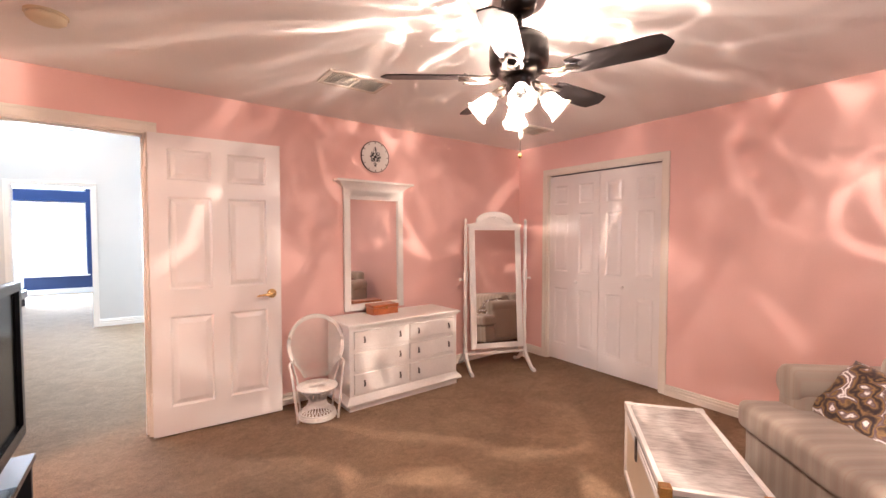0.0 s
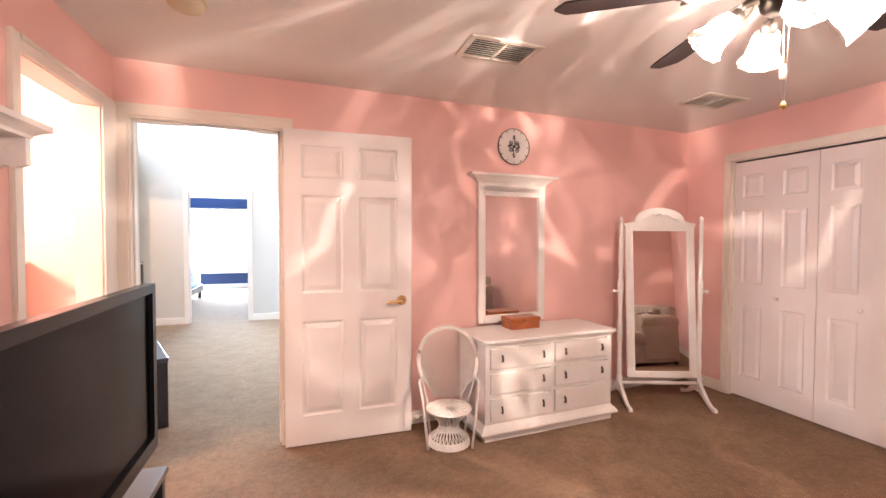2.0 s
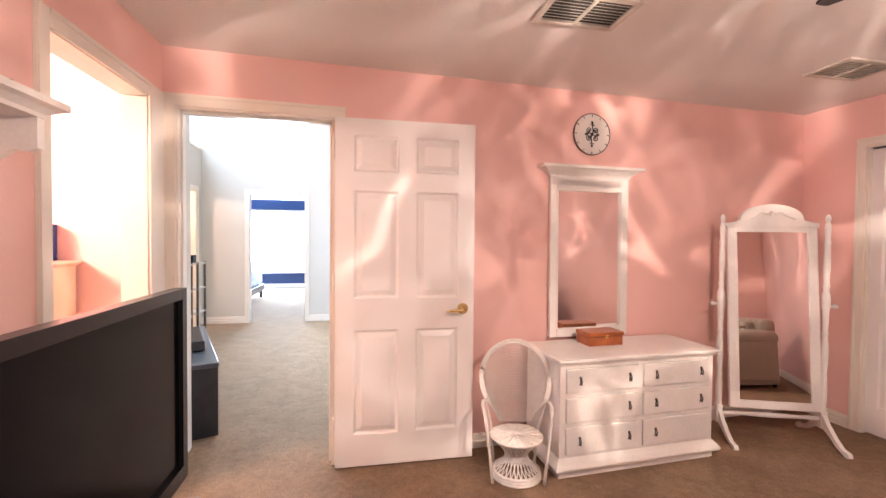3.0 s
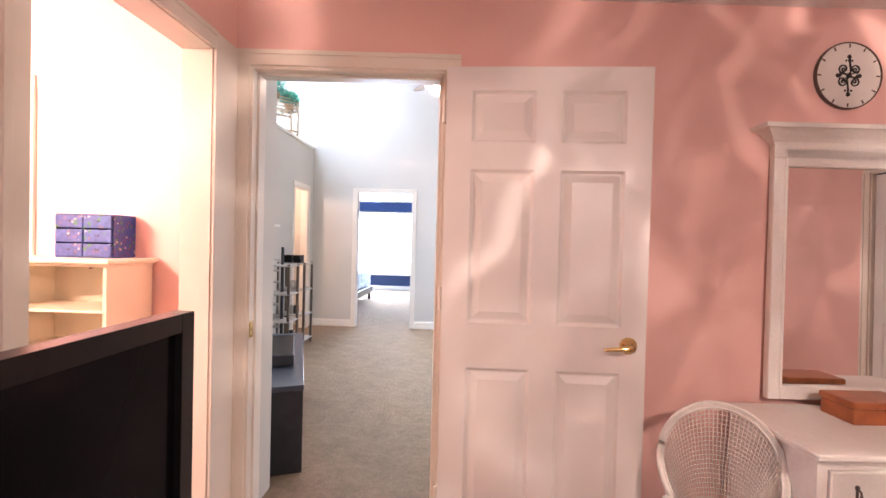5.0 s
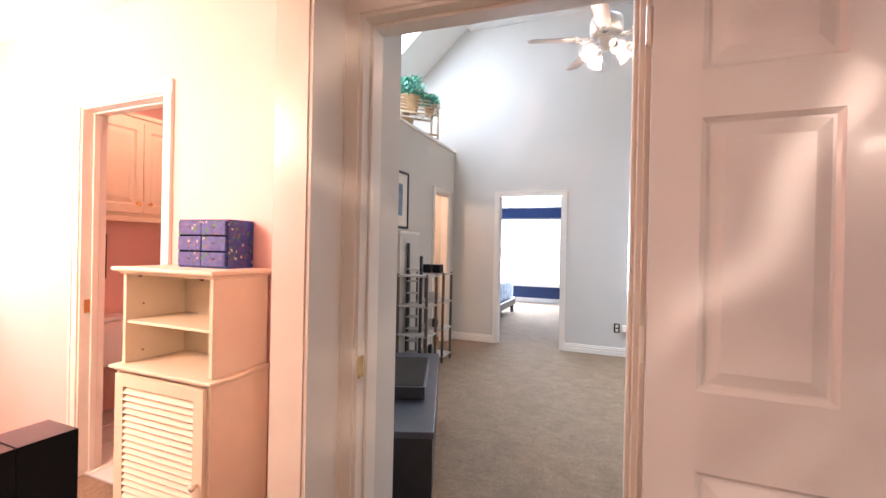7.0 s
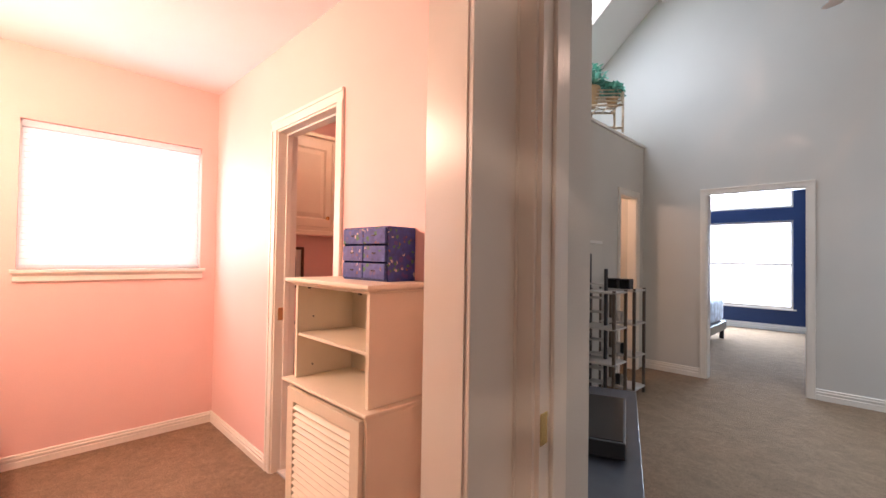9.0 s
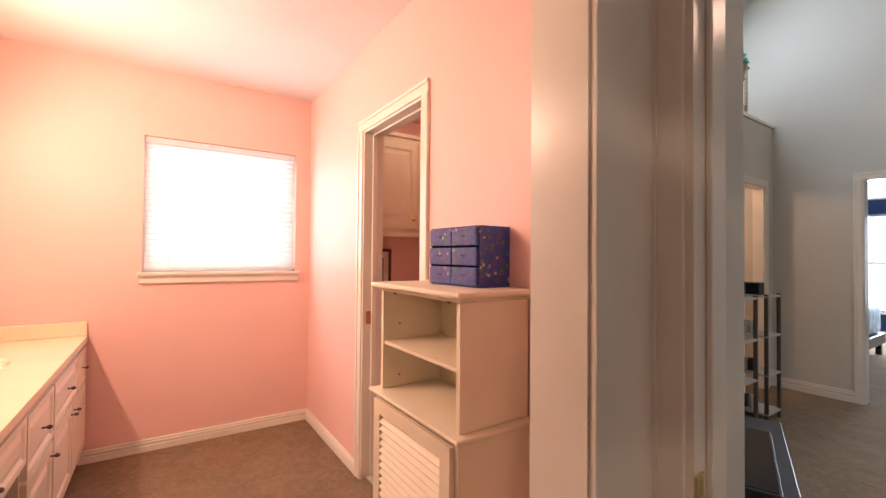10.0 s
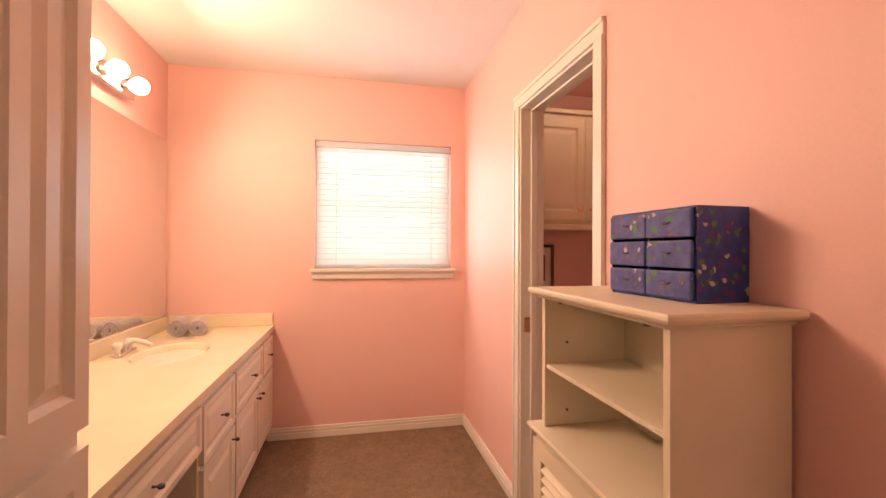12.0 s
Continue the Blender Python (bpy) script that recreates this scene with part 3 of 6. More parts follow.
for r, q in zip(rows, rows[1:]):
    for i in range(4):
        pl.faces.new((r[i], r[(i + 1) % 4], q[(i + 1) % 4], q[i]))
pl.faces.new(rows[0])
pl.faces.new(rows[-1][::-1])
part("plinth", pl, WHITEW, dr)
tp = bmesh.new()
box(tp, -0.025, DWID + 0.03, -0.03, DDEP + 0.005, DH - 0.022, DH, 0.006)
box(tp, -0.01, DWID + 0.012, -0.014, DDEP, DH - 0.036, DH - 0.022, 0.003)
part("top", tp, WHITEW, dr)
fr = wall_mesh(DWID, 0.1, DH - 0.036, 0.0, 0.013, [(a, b, c, d) for a, b in ((0.035, 0.515), (0.55, 1.03)) for c, d in ((0.125, 0.285), (0.31, 0.455), (0.48, 0.622))])
part("face_frame", fr, WHITEW, dr)
for ci, (a, b) in enumerate(((0.038, 0.512), (0.553, 1.027))):
    for ri, (c, d) in enumerate(((0.128, 0.282), (0.313, 0.452), (0.483, 0.619))):
        db = bmesh.new()
        box(db, a, b, -0.01, 0.011, c, d, 0.004)
        if ri == 2:
            raised_panel(db, a + 0.12, b - 0.12, c + 0.025, d - 0.025, -0.0104, 0.004, 0.004, 0.002, 0.006)
        dw = part("drawer", db, WHITEW, dr)
        zc = (c + d) / 2
        for hi, s in enumerate((a + 0.085, b - 0.06)):
            if (ci, ri, hi) in ((0, 1, 0), (1, 0, 1)):
                continue
            pb = bmesh.new()
            lathe(pb, [(0.0, 0.0), (0.008, 0.0), (0.008, 0.003), (0.0, 0.003)], 10, pose(s, -0.01, zc + 0.019, 90, 0, 0))
            lathe(pb, [(0.0, 0.0), (0.010, 0.0), (0.009, 0.003), (0.0, 0.003)], 3, pose(s, -0.01, zc - 0.019, 90, 30, 0))
            box(pb, s - 0.004, s + 0.004, -0.0125, -0.01, zc - 0.019, zc + 0.019)
            tube(pb, [(s, -0.011, zc + 0.018), (s, -0.024, zc + 0.011), (s, -0.026, zc - 0.004), (s, -0.021, zc - 0.019)], [0.003, 0.0035, 0.0045, 0.0065], 8)
            part("pull", pb, PEWTER, dw, "dark pewter drop pull")

# mirror hung over the dresser
mm = MN @ pose(1.565 - WX, -0.004, 1.85, -0.6, 0, 0) @ pose(0, 0, -1.85)
dm = thing("dresser_mirror", "tall white-framed mirror with a flared crown over the dresser", "mirror", m=mm)
MWD = 0.60
fb = bmesh.new()
for a, b, c, d in ((0, 0.052, 0.70, 1.72), (MWD - 0.052, MWD, 0.70, 1.72), (0.052, MWD - 0.052, 0.70, 0.752), (0.052, MWD - 0.052, 1.69, 1.76)):
    box(fb, a, b, -0.03, 0, c, d, 0.004)
for a, b, c, d in ((0.046, 0.058, 0.746, 1.69), (MWD - 0.058, MWD - 0.046, 0.746, 1.69), (0.052, MWD - 0.052, 0.746, 0.758), (0.052, MWD - 0.052, 1.684, 1.696)):
    box(fb, a, b, -0.034, -0.012, c, d, 0.002)
part("frame", fb, WHITEW, dm)
cr = bmesh.new()
rows = []
for inset, dep, z in ((0.0, 0.03, 1.72), (0.0, 0.03, 1.77), (-0.008, 0.034, 1.785), (-0.022, 0.045, 1.80), (-0.045, 0.066, 1.818), (-0.07, 0.085, 1.83), (-0.085, 0.095, 1.832), (-0.085, 0.095, 1.85)):
    rows.append([cr.verts.new(v) for v in ((inset, 0, z), (inset, -dep, z), (MWD - inset, -dep, z), (MWD - inset, 0, z))])
for r, s in zip(rows, rows[1:]):
    for i in range(4):
        cr.faces.new((r[i], r[(i + 1) % 4], s[(i + 1) % 4], s[i]))
cr.faces.new(rows[-1])
cr.faces.new(rows[0][::-1])
part("crown", cr, WHITEW, dm)
part("glass", bx(0.05, MWD - 0.05, -0.016, -0.01, 0.75, 1.694), MIRROR, dm, "clear mirror glass")

# wooden box on the dresser
wb = thing("wooden_box", "small red-brown wooden box with a hinged lid on the dresser", "box", m=pose(1.735, 3.425, DH, 0, 0, 4))
part("body", bx(0.006, 0.254, 0.006, 0.144, 0.0, 0.058, bevel=0.003), REDWOOD, wb)
part("lid", bx(0.0, 0.26, 0.0, 0.15, 0.06, 0.086, bevel=0.006), REDWOOD, wb)
part("clasp", bx(0.12, 0.14, -0.002, 0.001, 0.048, 0.07), BRASS, wb, "small brass clasp")

# clock
INK = mat("black_ink", (0.015, 0.014, 0.014), 0.5)
CRIM = mat("brown_clock_rim", (0.10, 0.06, 0.045), 0.45, var=0.4, scale=40)
CFACE = mat("clock_face_white", (0.78, 0.75, 0.70), 0.5, var=0.04, scale=12)
ck = thing("wall_clock", "round white wall clock with black scroll ornament and brown rim", "clock", m=MN @ pose(1.885 - WX, 0, 2.08, 90, 0, 0))
CR = 0.142
part("face", lat([(0.0, 0.0), (CR - 0.004, 0.0), (CR - 0.004, 0.012), (0.0, 0.012)], 40), CFACE, ck)
part("rim", lat([(CR - 0.006, 0.0), (CR, 0.0), (CR + 0.001, 0.012), (CR - 0.002, 0.018), (CR - 0.005, 0.015), (CR - 0.005, 0.0)], 40), CRIM, ck, "thin brown rim", smooth=True)
for i in range(12):
    part("hour_mark", bx(-0.003, 0.003, CR - 0.024, CR - 0.008, 0.0122, 0.0135), CRIM, ck, m=pose(0, 0, 0, 0, 0, 30 * i))
ob_ = bmesh.new()
for i in range(4):
    m4 = pose(0, 0, 0, 0, 0, 90 * i)
    L = 0.088 if i % 2 == 0 else 0.052
    for cx, cy, r in ((0, L * 0.9, 0.010), (0, L * 0.7, 0.006), (0.013, L * 0.72, 0.005), (-0.013, L * 0.72, 0.005)):
        lathe(ob_, [(0.0, 0.0122), (r, 0.0122), (r * 0.8, 0.0135), (0.0, 0.0135)], 8, m4 @ pose(cx, cy, 0))
    for sx in (-1, 1):
        scroll = []
        for k in range(15):
            th, rr = 0.55 * k, 0.019 - 0.0011 * k
            scroll.append(m4 @ Vector((sx * (0.024 + rr * math.cos(th)), 0.027 + rr * math.sin(th), 0.013)))
        tube(ob_, scroll, 0.0032, 5)
    tube(ob_, [m4 @ Vector(p) for p in ((0, 0.0, 0.013), (0.008, 0.02, 0.013), (0.004, 0.04, 0.013), (0, L, 0.013))], 0.0038, 6)
lathe(ob_, [(0.0, 0.0122), (0.012, 0.0122), (0.01, 0.0138), (0.0, 0.0138)], 12)
part("ornament", ob_, INK, ck, "black fleur ornament")
hb = bmesh.new()
box(hb, -0.002, 0.002, -0.012, 0.05, 0.016, 0.018, m=pose(0, 0, 0, 0, 0, -62))
box(hb, -0.0025, 0.0025, -0.012, 0.038, 0.0145, 0.0158, m=pose(0, 0, 0, 0, 0, 130))
part("clock_hand", hb, INK, ck, "short black clock hands")

# ---- bedroom: peacock chair ----
WICK = mat("white_wicker", (0.78, 0.74, 0.68), 0.5, var=0.08, scale=30, bump=0.2, bscale=120)
pc = thing("peacock_chair", "small white wicker peacock chair with a round fan back", "chair", m=pose(1.205, 3.285, 0, 0, 0, -14))


def ring(bm, cx, cy, z, r, t, n=28, sx=1.0):
    return tube(bm, [(cx + sx * r * math.cos(2 * math.pi * i / n), cy + r * math.sin(2 * math.pi * i / n), z) for i in range(n)], t, 6, True)


b_ = bmesh.new()
for z, r in ((0.01, 0.135), (0.025, 0.133), (0.04, 0.128)):
    ring(b_, 0, 0, z, r, 0.008)
part("base_ring", b_, WICK, pc, smooth=True)
pedestal = part("pedestal", lat([(0.058, 0.104), (0.067, 0.106), (0.062, 0.112), (0.067, 0.118), (0.062, 0.125), (0.067, 0.131), (0.062, 0.138), (0.067, 0.144), (0.058, 0.147)], 24), WICK, pc, "woven waist of the pedestal", smooth=True)
N = 26
for tw in (-0.5, 0.5):
    pts = []
    for k in range(7):
        u = k / 6
        r = 0.062 + 0.07 * abs(2 * u - 1) ** 1.7
        pts.append((r * math.cos(tw * (u - 0.5)), r * math.sin(tw * (u - 0.5)), 0.03 + u * 0.185))
    strand_me = mesh_of("strand", tb(pts, 0.0035, 4), WICK, True)
    for i in range(N):
        o = new("strand", strand_me)
        o.parent = pedestal
        o.matrix_local = pose(0, 0, 0, 0, 0, 360 * i / N)
b_ = bmesh.new()
lathe(b_, [(0.0, 0.222), (0.14, 0.222), (0.150, 0.228), (0.152, 0.236), (0.144, 0.240), (0.132, 0.236), (0.128, 0.241), (0.106, 0.236), (0.102, 0.241), (0.08, 0.236), (0.076, 0.241), (0.055, 0.236), (0.05, 0.241), (0.03, 0.236), (0.0, 0.239)], 28)
seat = part("seat", b_, WICK, pc, "coiled round wicker seat", smooth=True)
spoke_me = mesh_of("spoke", tb([(0.02, 0, 0.240), (0.145, 0, 0.240)], 0.004, 5), WICK, True)
for i in range(18):
    o = new("spoke", spoke_me)
    o.parent = seat
    o.matrix_local = pose(0, 0, 0, 0, 0, 20 * i)


def fan_back(u):
    """Outline of the fan back: from one arm over the top to the other."""
    a = radians(-32 + 244 * u)
    rx, rz = 0.205, 0.215
    y = 0.09 + 0.045 * math.sin(a) - 0.07 * max(0.0, -math.sin(a))
    return Vector((rx * math.cos(a), y, 0.535 + rz * math.sin(a)))


b_ = bmesh.new()
for off in (1.0, 0.965, 0.93):
    pts = []
    for i in range(41):
        p = fan_back(i / 40)
        c = Vector((0, 0.1, 0.5))
        pts.append(c + (p - c) * off)
    tube(b_, pts, 0.0085 if off == 1.0 else 0.005, 7)
part("back_hoop", b_, WICK, pc, smooth=True)
b_ = bmesh.new()
for i in range(57):
    p = fan_back(i / 56)
    q = Vector((0.09 * math.cos(radians(200 - 220 * i / 56)) * -1, 0.1, 0.27))
    tube(b_, [q, (p + q) / 2 + Vector((0, 0.02, 0)), p], 0.0016, 4)
for f in [0.26 + 0.036 * k for k in range(20)]:
    pts = []
    for i in range(25):
        p = fan_back(i / 24)
        q = Vector((0.09 * math.cos(radians(200 - 220 * i / 24)) * -1, 0.1, 0.27))
        pts.append(q + (p - q) * f + Vector((0, 0.02 * math.sin(math.pi * f) + 0.002 * (i % 2), 0)))
    tube(b_, pts, 0.0018, 4)
part("back_weave", b_, WICK, pc, smooth=True)
for s in (-1, 1):
    b_ = bmesh.new()
    p = fan_back(1.0 if s < 0 else 0.0)
    tube(b_, [p, (s * 0.192, 0.03, 0.412), (s * 0.196, -0.02, 0.405), (s * 0.188, -0.06, 0.385), (s * 0.178, -0.08, 0.33), (s * 0.16, -0.095, 0.18), (s * 0.142, -0.105, 0.01)], 0.009, 7)
    part("arm", b_, WICK, pc, smooth=True)
    b_ = tb([fan_back(0.98 if s < 0 else 0.02), (s * 0.14, 0.09, 0.25), (s * 0.12, 0.1, 0.01)], 0.008, 7)
    part("leg", b_, WICK, pc, smooth=True)

# ---- bedroom: cheval mirror ----
ch = thing("cheval_mirror", "white tilting floor mirror with turned posts and arched top", "mirror", m=pose(3.105, 3.41, 0, 0, 0, -20))
HW = 0.326
TURN_P = [(0.016, 0.2), (0.02, 0.22), (0.016, 0.24), (0.02, 0.27), (0.022, 0.34), (0.016, 0.40), (0.021, 0.42), (0.015, 0.44), (0.02, 0.52), (0.021, 0.62), (0.014, 0.70), (0.021, 0.715), (0.014, 0.73), (0.019, 0.80), (0.019, 0.86), (0.024, 0.875), (0.024, 0.96), (0.019, 0.975), (0.014, 1.0), (0.021, 1.02), (0.015, 1.04), (0.02, 1.15), (0.016, 1.28), (0.02, 1.3), (0.014, 1.32), (0.018, 1.38), (0.016, 1.42), (0.009, 1.43), (0.017, 1.45), (0.012, 1.475), (0.0, 1.485)]
for s in (-1, 1):
    part("post", lat([(r, 0.2 + (z - 0.2) * 1.045) for r, z in TURN_P], 14, pose(s * HW, 0, 0)), WHITEW, ch, smooth=True)
    part("post_block", bx(s * HW - 0.02, s * HW + 0.02, -0.02, 0.02, 0.09, 0.215, bevel=0.003), WHITEW, ch)
    for d in (-1, 1):
        lg = bmesh.new()
        prof = [(0.0, 0.19), (0.05, 0.13), (0.11, 0.075), (0.17, 0.035), (0.225, 0.03), (0.235, 0.008), (0.225, 0.0), (0.2, 0.0), (0.13, 0.025), (0.06, 0.07), (0.0, 0.1)]
        a = [lg.verts.new((s * HW - 0.013, d * (0.015 + u), v)) for u, v in prof]
        b = [lg.verts.new((s * HW + 0.013, d * (0.015 + u), v)) for u, v in prof]
        for i in range(len(prof)):
            j = (i + 1) % len(prof)
            lg.faces.new((a[i], a[j], b[j], b[i]))
        lg.faces.new(a)
        lg.faces.new(b[::-1])
        part("foot", lg, WHITEW, ch)
part("stretcher", lathe(bmesh.new(), [(0.012, -HW), (0.016, -0.25), (0.012, -0.2), (0.018, 0.0), (0.012, 0.2), (0.016, 0.25), (0.012, HW)], 12, pose(0, 0, 0.155, 0, 90, 0)), WHITEW, ch, smooth=True)
tilt = pose(0, 0, 0.90, -4.5, 0, 0) @ pose(0, 0, -0.90)
fw, fz0, fz1 = 0.282, 0.215, 1.455
cf = bmesh.new()
for a, b, c, d in ((-fw, -fw + 0.05, fz0, fz1), (fw - 0.05, fw, fz0, fz1), (-fw + 0.05, fw - 0.05, fz0, fz0 + 0.055), (-fw + 0.05, fw - 0.05, fz1 - 0.035, fz1)):
    box(cf, a, b, -0.014, 0.014, c, d, 0.004)
for a, b, c, d in ((-fw + 0.045, -fw + 0.06, fz0 + 0.05, fz1 - 0.03), (fw - 0.06, fw - 0.045, fz0 + 0.05, fz1 - 0.03)):
    box(cf, a, b, -0.018, 0.0, c, d, 0.002)
cframe = part("frame", cf, WHITEW, ch, m=tilt)
ar = bmesh.new()
prof = [(-fw - 0.01, fz1)] + [(-fw - 0.01, fz1 + 0.03), (-fw + 0.03, fz1 + 0.034), (-fw + 0.08, fz1 + 0.05)] + [(0.2 * math.cos(radians(t)), fz1 + 0.06 + 0.10 * math.sin(radians(t))) for t in range(170, 5, -12)] + [(fw - 0.08, fz1 + 0.05), (fw - 0.03, fz1 + 0.034), (fw + 0.01, fz1 + 0.03), (fw + 0.01, fz1)]
a = [ar.verts.new((u, -0.016, v)) for u, v in prof]
b = [ar.verts.new((u, 0.014, v)) for u, v in prof]
for i in range(len(prof)):
    j = (i + 1) % len(prof)
    ar.faces.new((a[i], a[j], b[j], b[i]))
ar.faces.new(a)
ar.faces.new(b[::-1])
part("crest", ar, WHITEW, ch, "arched white crest", m=tilt)
orn = bmesh.new()
lathe(orn, [(0.0, 0.0), (0.016, 0.0), (0.01, 0.008), (0.0, 0.01)], 14, pose(0, -0.016, fz1 + 0.095, 90, 0, 0))
for s in (-1, 1):
    tube(orn, [(s * 0.02, -0.018, fz1 + 0.09), (s * 0.06, -0.018, fz1 + 0.1), (s * 0.10, -0.018, fz1 + 0.075), (s * 0.15, -0.018, fz1 + 0.055)], [0.006, 0.008, 0.006, 0.003], 6)
part("rosette", orn, WHITEW, ch, "carved leaf rosette", m=tilt, smooth=True)
part("glass", bx(-fw + 0.048, fw - 0.048, -0.009, -0.004, fz0 + 0.052, fz1 - 0.033), MIRROR, ch, "clear mirror glass", m=tilt)
for s in (-1, 1):
    part("pivot_knob", lat([(0.0, 0.0), (0.012, 0.0), (0.008, 0.02), (0.017, 0.03), (0.013, 0.045), (0.0, 0.048)], 12, pose(s * (HW + 0.02), 0, 0.92, 0, 90 * s, 0)), WHITEW, ch, smooth=True)

# ---- bedroom: television on its stand, wall shelf ----
tv = thing("television", "wide black flat-screen television on a low stand", "television", m=pose(-0.262, 2.588, 0, 0, 0, -90))
# local x runs south, local -y faces west, so the screen is on +y
tb_ = bmesh.new()
TW, TZ0, TZ1 = 1.10, 0.54, 1.182
box(tb_, 0.03, TW - 0.03, -0.031, -0.012, TZ0 + 0.03, TZ1 - 0.03)
for a, b, c, d in ((0, 0.035, TZ0, TZ1), (TW - 0.035, TW, TZ0, TZ1), (0.035, TW - 0.035, TZ0, TZ0 + 0.05), (0.035, TW - 0.035, TZ1 - 0.035, TZ1)):
    box(tb_, a, b, -0.032, 0.006, c, d, 0.0008)
part("bezel", tb_, BLACKG, tv)
part("back_shell", bx(0.12, TW - 0.12, -0.08, -0.03, TZ0 + 0.08, TZ1 - 0.08, bevel=0.02), BLACKM, tv)
part("screen", bx(0.034, TW - 0.034, -0.0122, -0.008, TZ0 + 0.049, TZ1 - 0.034), SCREEN, tv, "dark switched-off screen")
part("maker_badge", bx(TW / 2 - 0.03, TW / 2 + 0.03, 0.0055, 0.0068, TZ0 + 0.018, TZ0 + 0.028), CHROME, tv, "small silver badge")
part("neck", bx(TW / 2 - 0.09, TW / 2 + 0.09, -0.06, -0.02, 0.44, TZ0 + 0.03, bevel=0.004), BLACKG, tv)
part("foot", bx(TW / 2 - 0.28, TW / 2 + 0.28, -0.14, 0.03, 0.424, 0.442, bevel=0.006), BLACKG, tv)
ts = thing("television_stand", "low television stand with a grey top and dark sides", "tv stand", m=pose(-0.24, 2.66, 0, 0, 0, -90))
part("top", bx(0, 1.35, -0.42, 0.0, 0.395, 0.422, bevel=0.004), GREYMETAL, ts, "satin grey top")
part("side_panel", bx(0.01, 0.04, -0.41, -0.012, 0.0, 0.395), DARKWOOD, ts)
part("side_panel", bx(1.31, 1.34, -0.41, -0.012, 0.0, 0.395), DARKWOOD, ts)
part("shelf", bx(0.04, 1.31, -0.41, -0.012, 0.19, 0.212), DARKWOOD, ts)
part("back_panel", bx(0.04, 1.31, -0.415, -0.405, 0.02, 0.395), DARKWOOD, ts)
part("plinth", bx(0.04, 1.31, -0.40, -0.03, 0.0, 0.05), DARKWOOD, ts)

sh = thing("wall_shelf", "white wooden wall shelf with a moulded edge and peg rail", "shelf", m=pose(WX, 2.405, -0.045, 0, 0, -90))
sb = bmesh.new()
SL = 0.95
rows = []
for inset, dep, z in ((0.035, 0.19, 1.715), (0.03, 0.195, 1.725), (0.012, 0.215, 1.738), (0.0, 0.232, 1.744), (0.0, 0.232, 1.762)):
    rows.append([sb.verts.new(v) for v in ((inset, 0, z), (inset, dep, z), (SL - inset, dep, z), (SL - inset, 0, z))])
for r, s in zip(rows, rows[1:]):
    for i in range(4):
        sb.faces.new((r[i], r[(i + 1) % 4], s[(i + 1) % 4], s[i]))
sb.faces.new(rows[-1])
sb.faces.new(rows[0][::-1])
part("board", sb, WHITEW, sh)
for s in (0.03, SL - 0.055):
    br = bmesh.new()
    prof = [(0.0, 1.715), (0.185, 1.715), (0.185, 1.632), (0.16, 1.622), (0.13, 1.628), (0.1, 1.612), (0.07, 1.592), (0.04, 1.585), (0.0, 1.565)]
    a = [br.verts.new((s, u, v)) for u, v in prof]
    b = [br.verts.new((s + 0.025, u, v)) for u, v in prof]
    for i in range(len(prof)):
        j = (i + 1) % len(prof)
        br.faces.new((a[i], a[j], b[j], b[i]))
    br.faces.new(a)
    br.faces.new(b[::-1])
    part("bracket", br, WHITEW, sh)
part("rail", bx(0.055, SL - 0.055, 0.0, 0.018, 1.60, 1.66, bevel=0.003), WHITEW, sh)
for s in (0.2, 0.4, 0.6, 0.8):
    part("peg", lat([(0.007, 0.0), (0.006, 0.03), (0.011, 0.042), (0.009, 0.052), (0.0, 0.055)], 12, pose(s, 0.018, 1.63, -80, 0, 0)), WHITEW, sh, smooth=True)
dv = thing("remote_control", "small black remote control lying on the wall shelf", "remote", m=pose(-0.56, 2.20, 1.717, 0, 0, 74))
part("body", bx(-0.07, 0.07, -0.022, 0.022, 0.0, 0.02, bevel=0.005), BLACKM, dv)
part("button_pad", bx(-0.05, 0.03, -0.014, 0.014, 0.02, 0.0215), BLACKG, dv)
cb = thing("cable_box", "small black electronic box on the wall shelf", "electronics", m=pose(-0.60, 1.98, 1.717, 0, 0, 90))
part("case", bx(-0.10, 0.10, -0.06, 0.06, 0.004, 0.035, bevel=0.004), BLACKM, cb)
part("foot", bx(-0.09, 0.09, -0.05, 0.05, 0.0, 0.004), BLACKM, cb)

# ---- bedroom: ceiling fan with light kit ----
# Noise pattern of clear patches put in to throw light streaks.
SHADE = bpy.data.materials.new("etched_glass_shade")
SHADE.use_nodes = True
nt = SHADE.node_tree
nt.nodes.remove(nt.nodes["Principled BSDF"])
co = nt.nodes.new("ShaderNodeTexCoord")
mp = nt.nodes.new("ShaderNodeMapping")
mp.inputs["Scale"].default_value = (150, 150, 9)
ns = nt.nodes.new("ShaderNodeTexNoise")
ns.inputs["Scale"].default_value, ns.inputs["Detail"].default_value, ns.inputs["Distortion"].default_value = 1.0, 1.0, 0.6
rp = nt.nodes.new("ShaderNodeValToRGB")
rp.color_ramp.elements[0].position, rp.color_ramp.elements[1].position = 0.56, 0.63
rp.color_ramp.elements[0].color, rp.color_ramp.elements[1].color = (0.31, 0.31, 0.31, 1), (0.95, 0.95, 0.95, 1)
tr = nt.nodes.new("ShaderNodeBsdfTransparent")
tl = nt.nodes.new("ShaderNodeBsdfTranslucent")
tl.inputs[0].default_value = (0.74, 0.70, 0.64, 1)
gl = nt.nodes.new("ShaderNodeBsdfGlossy")
gl.inputs["Roughness"].default_value = 0.08
mx, mx2 = nt.nodes.new("ShaderNodeMixShader"), nt.nodes.new("ShaderNodeMixShader")
mx2.inputs[0].default_value = 0.08
nt.links.new(co.outputs["Object"], mp.inputs[0])
nt.links.new(mp.outputs[0], ns.inputs["Vector"])
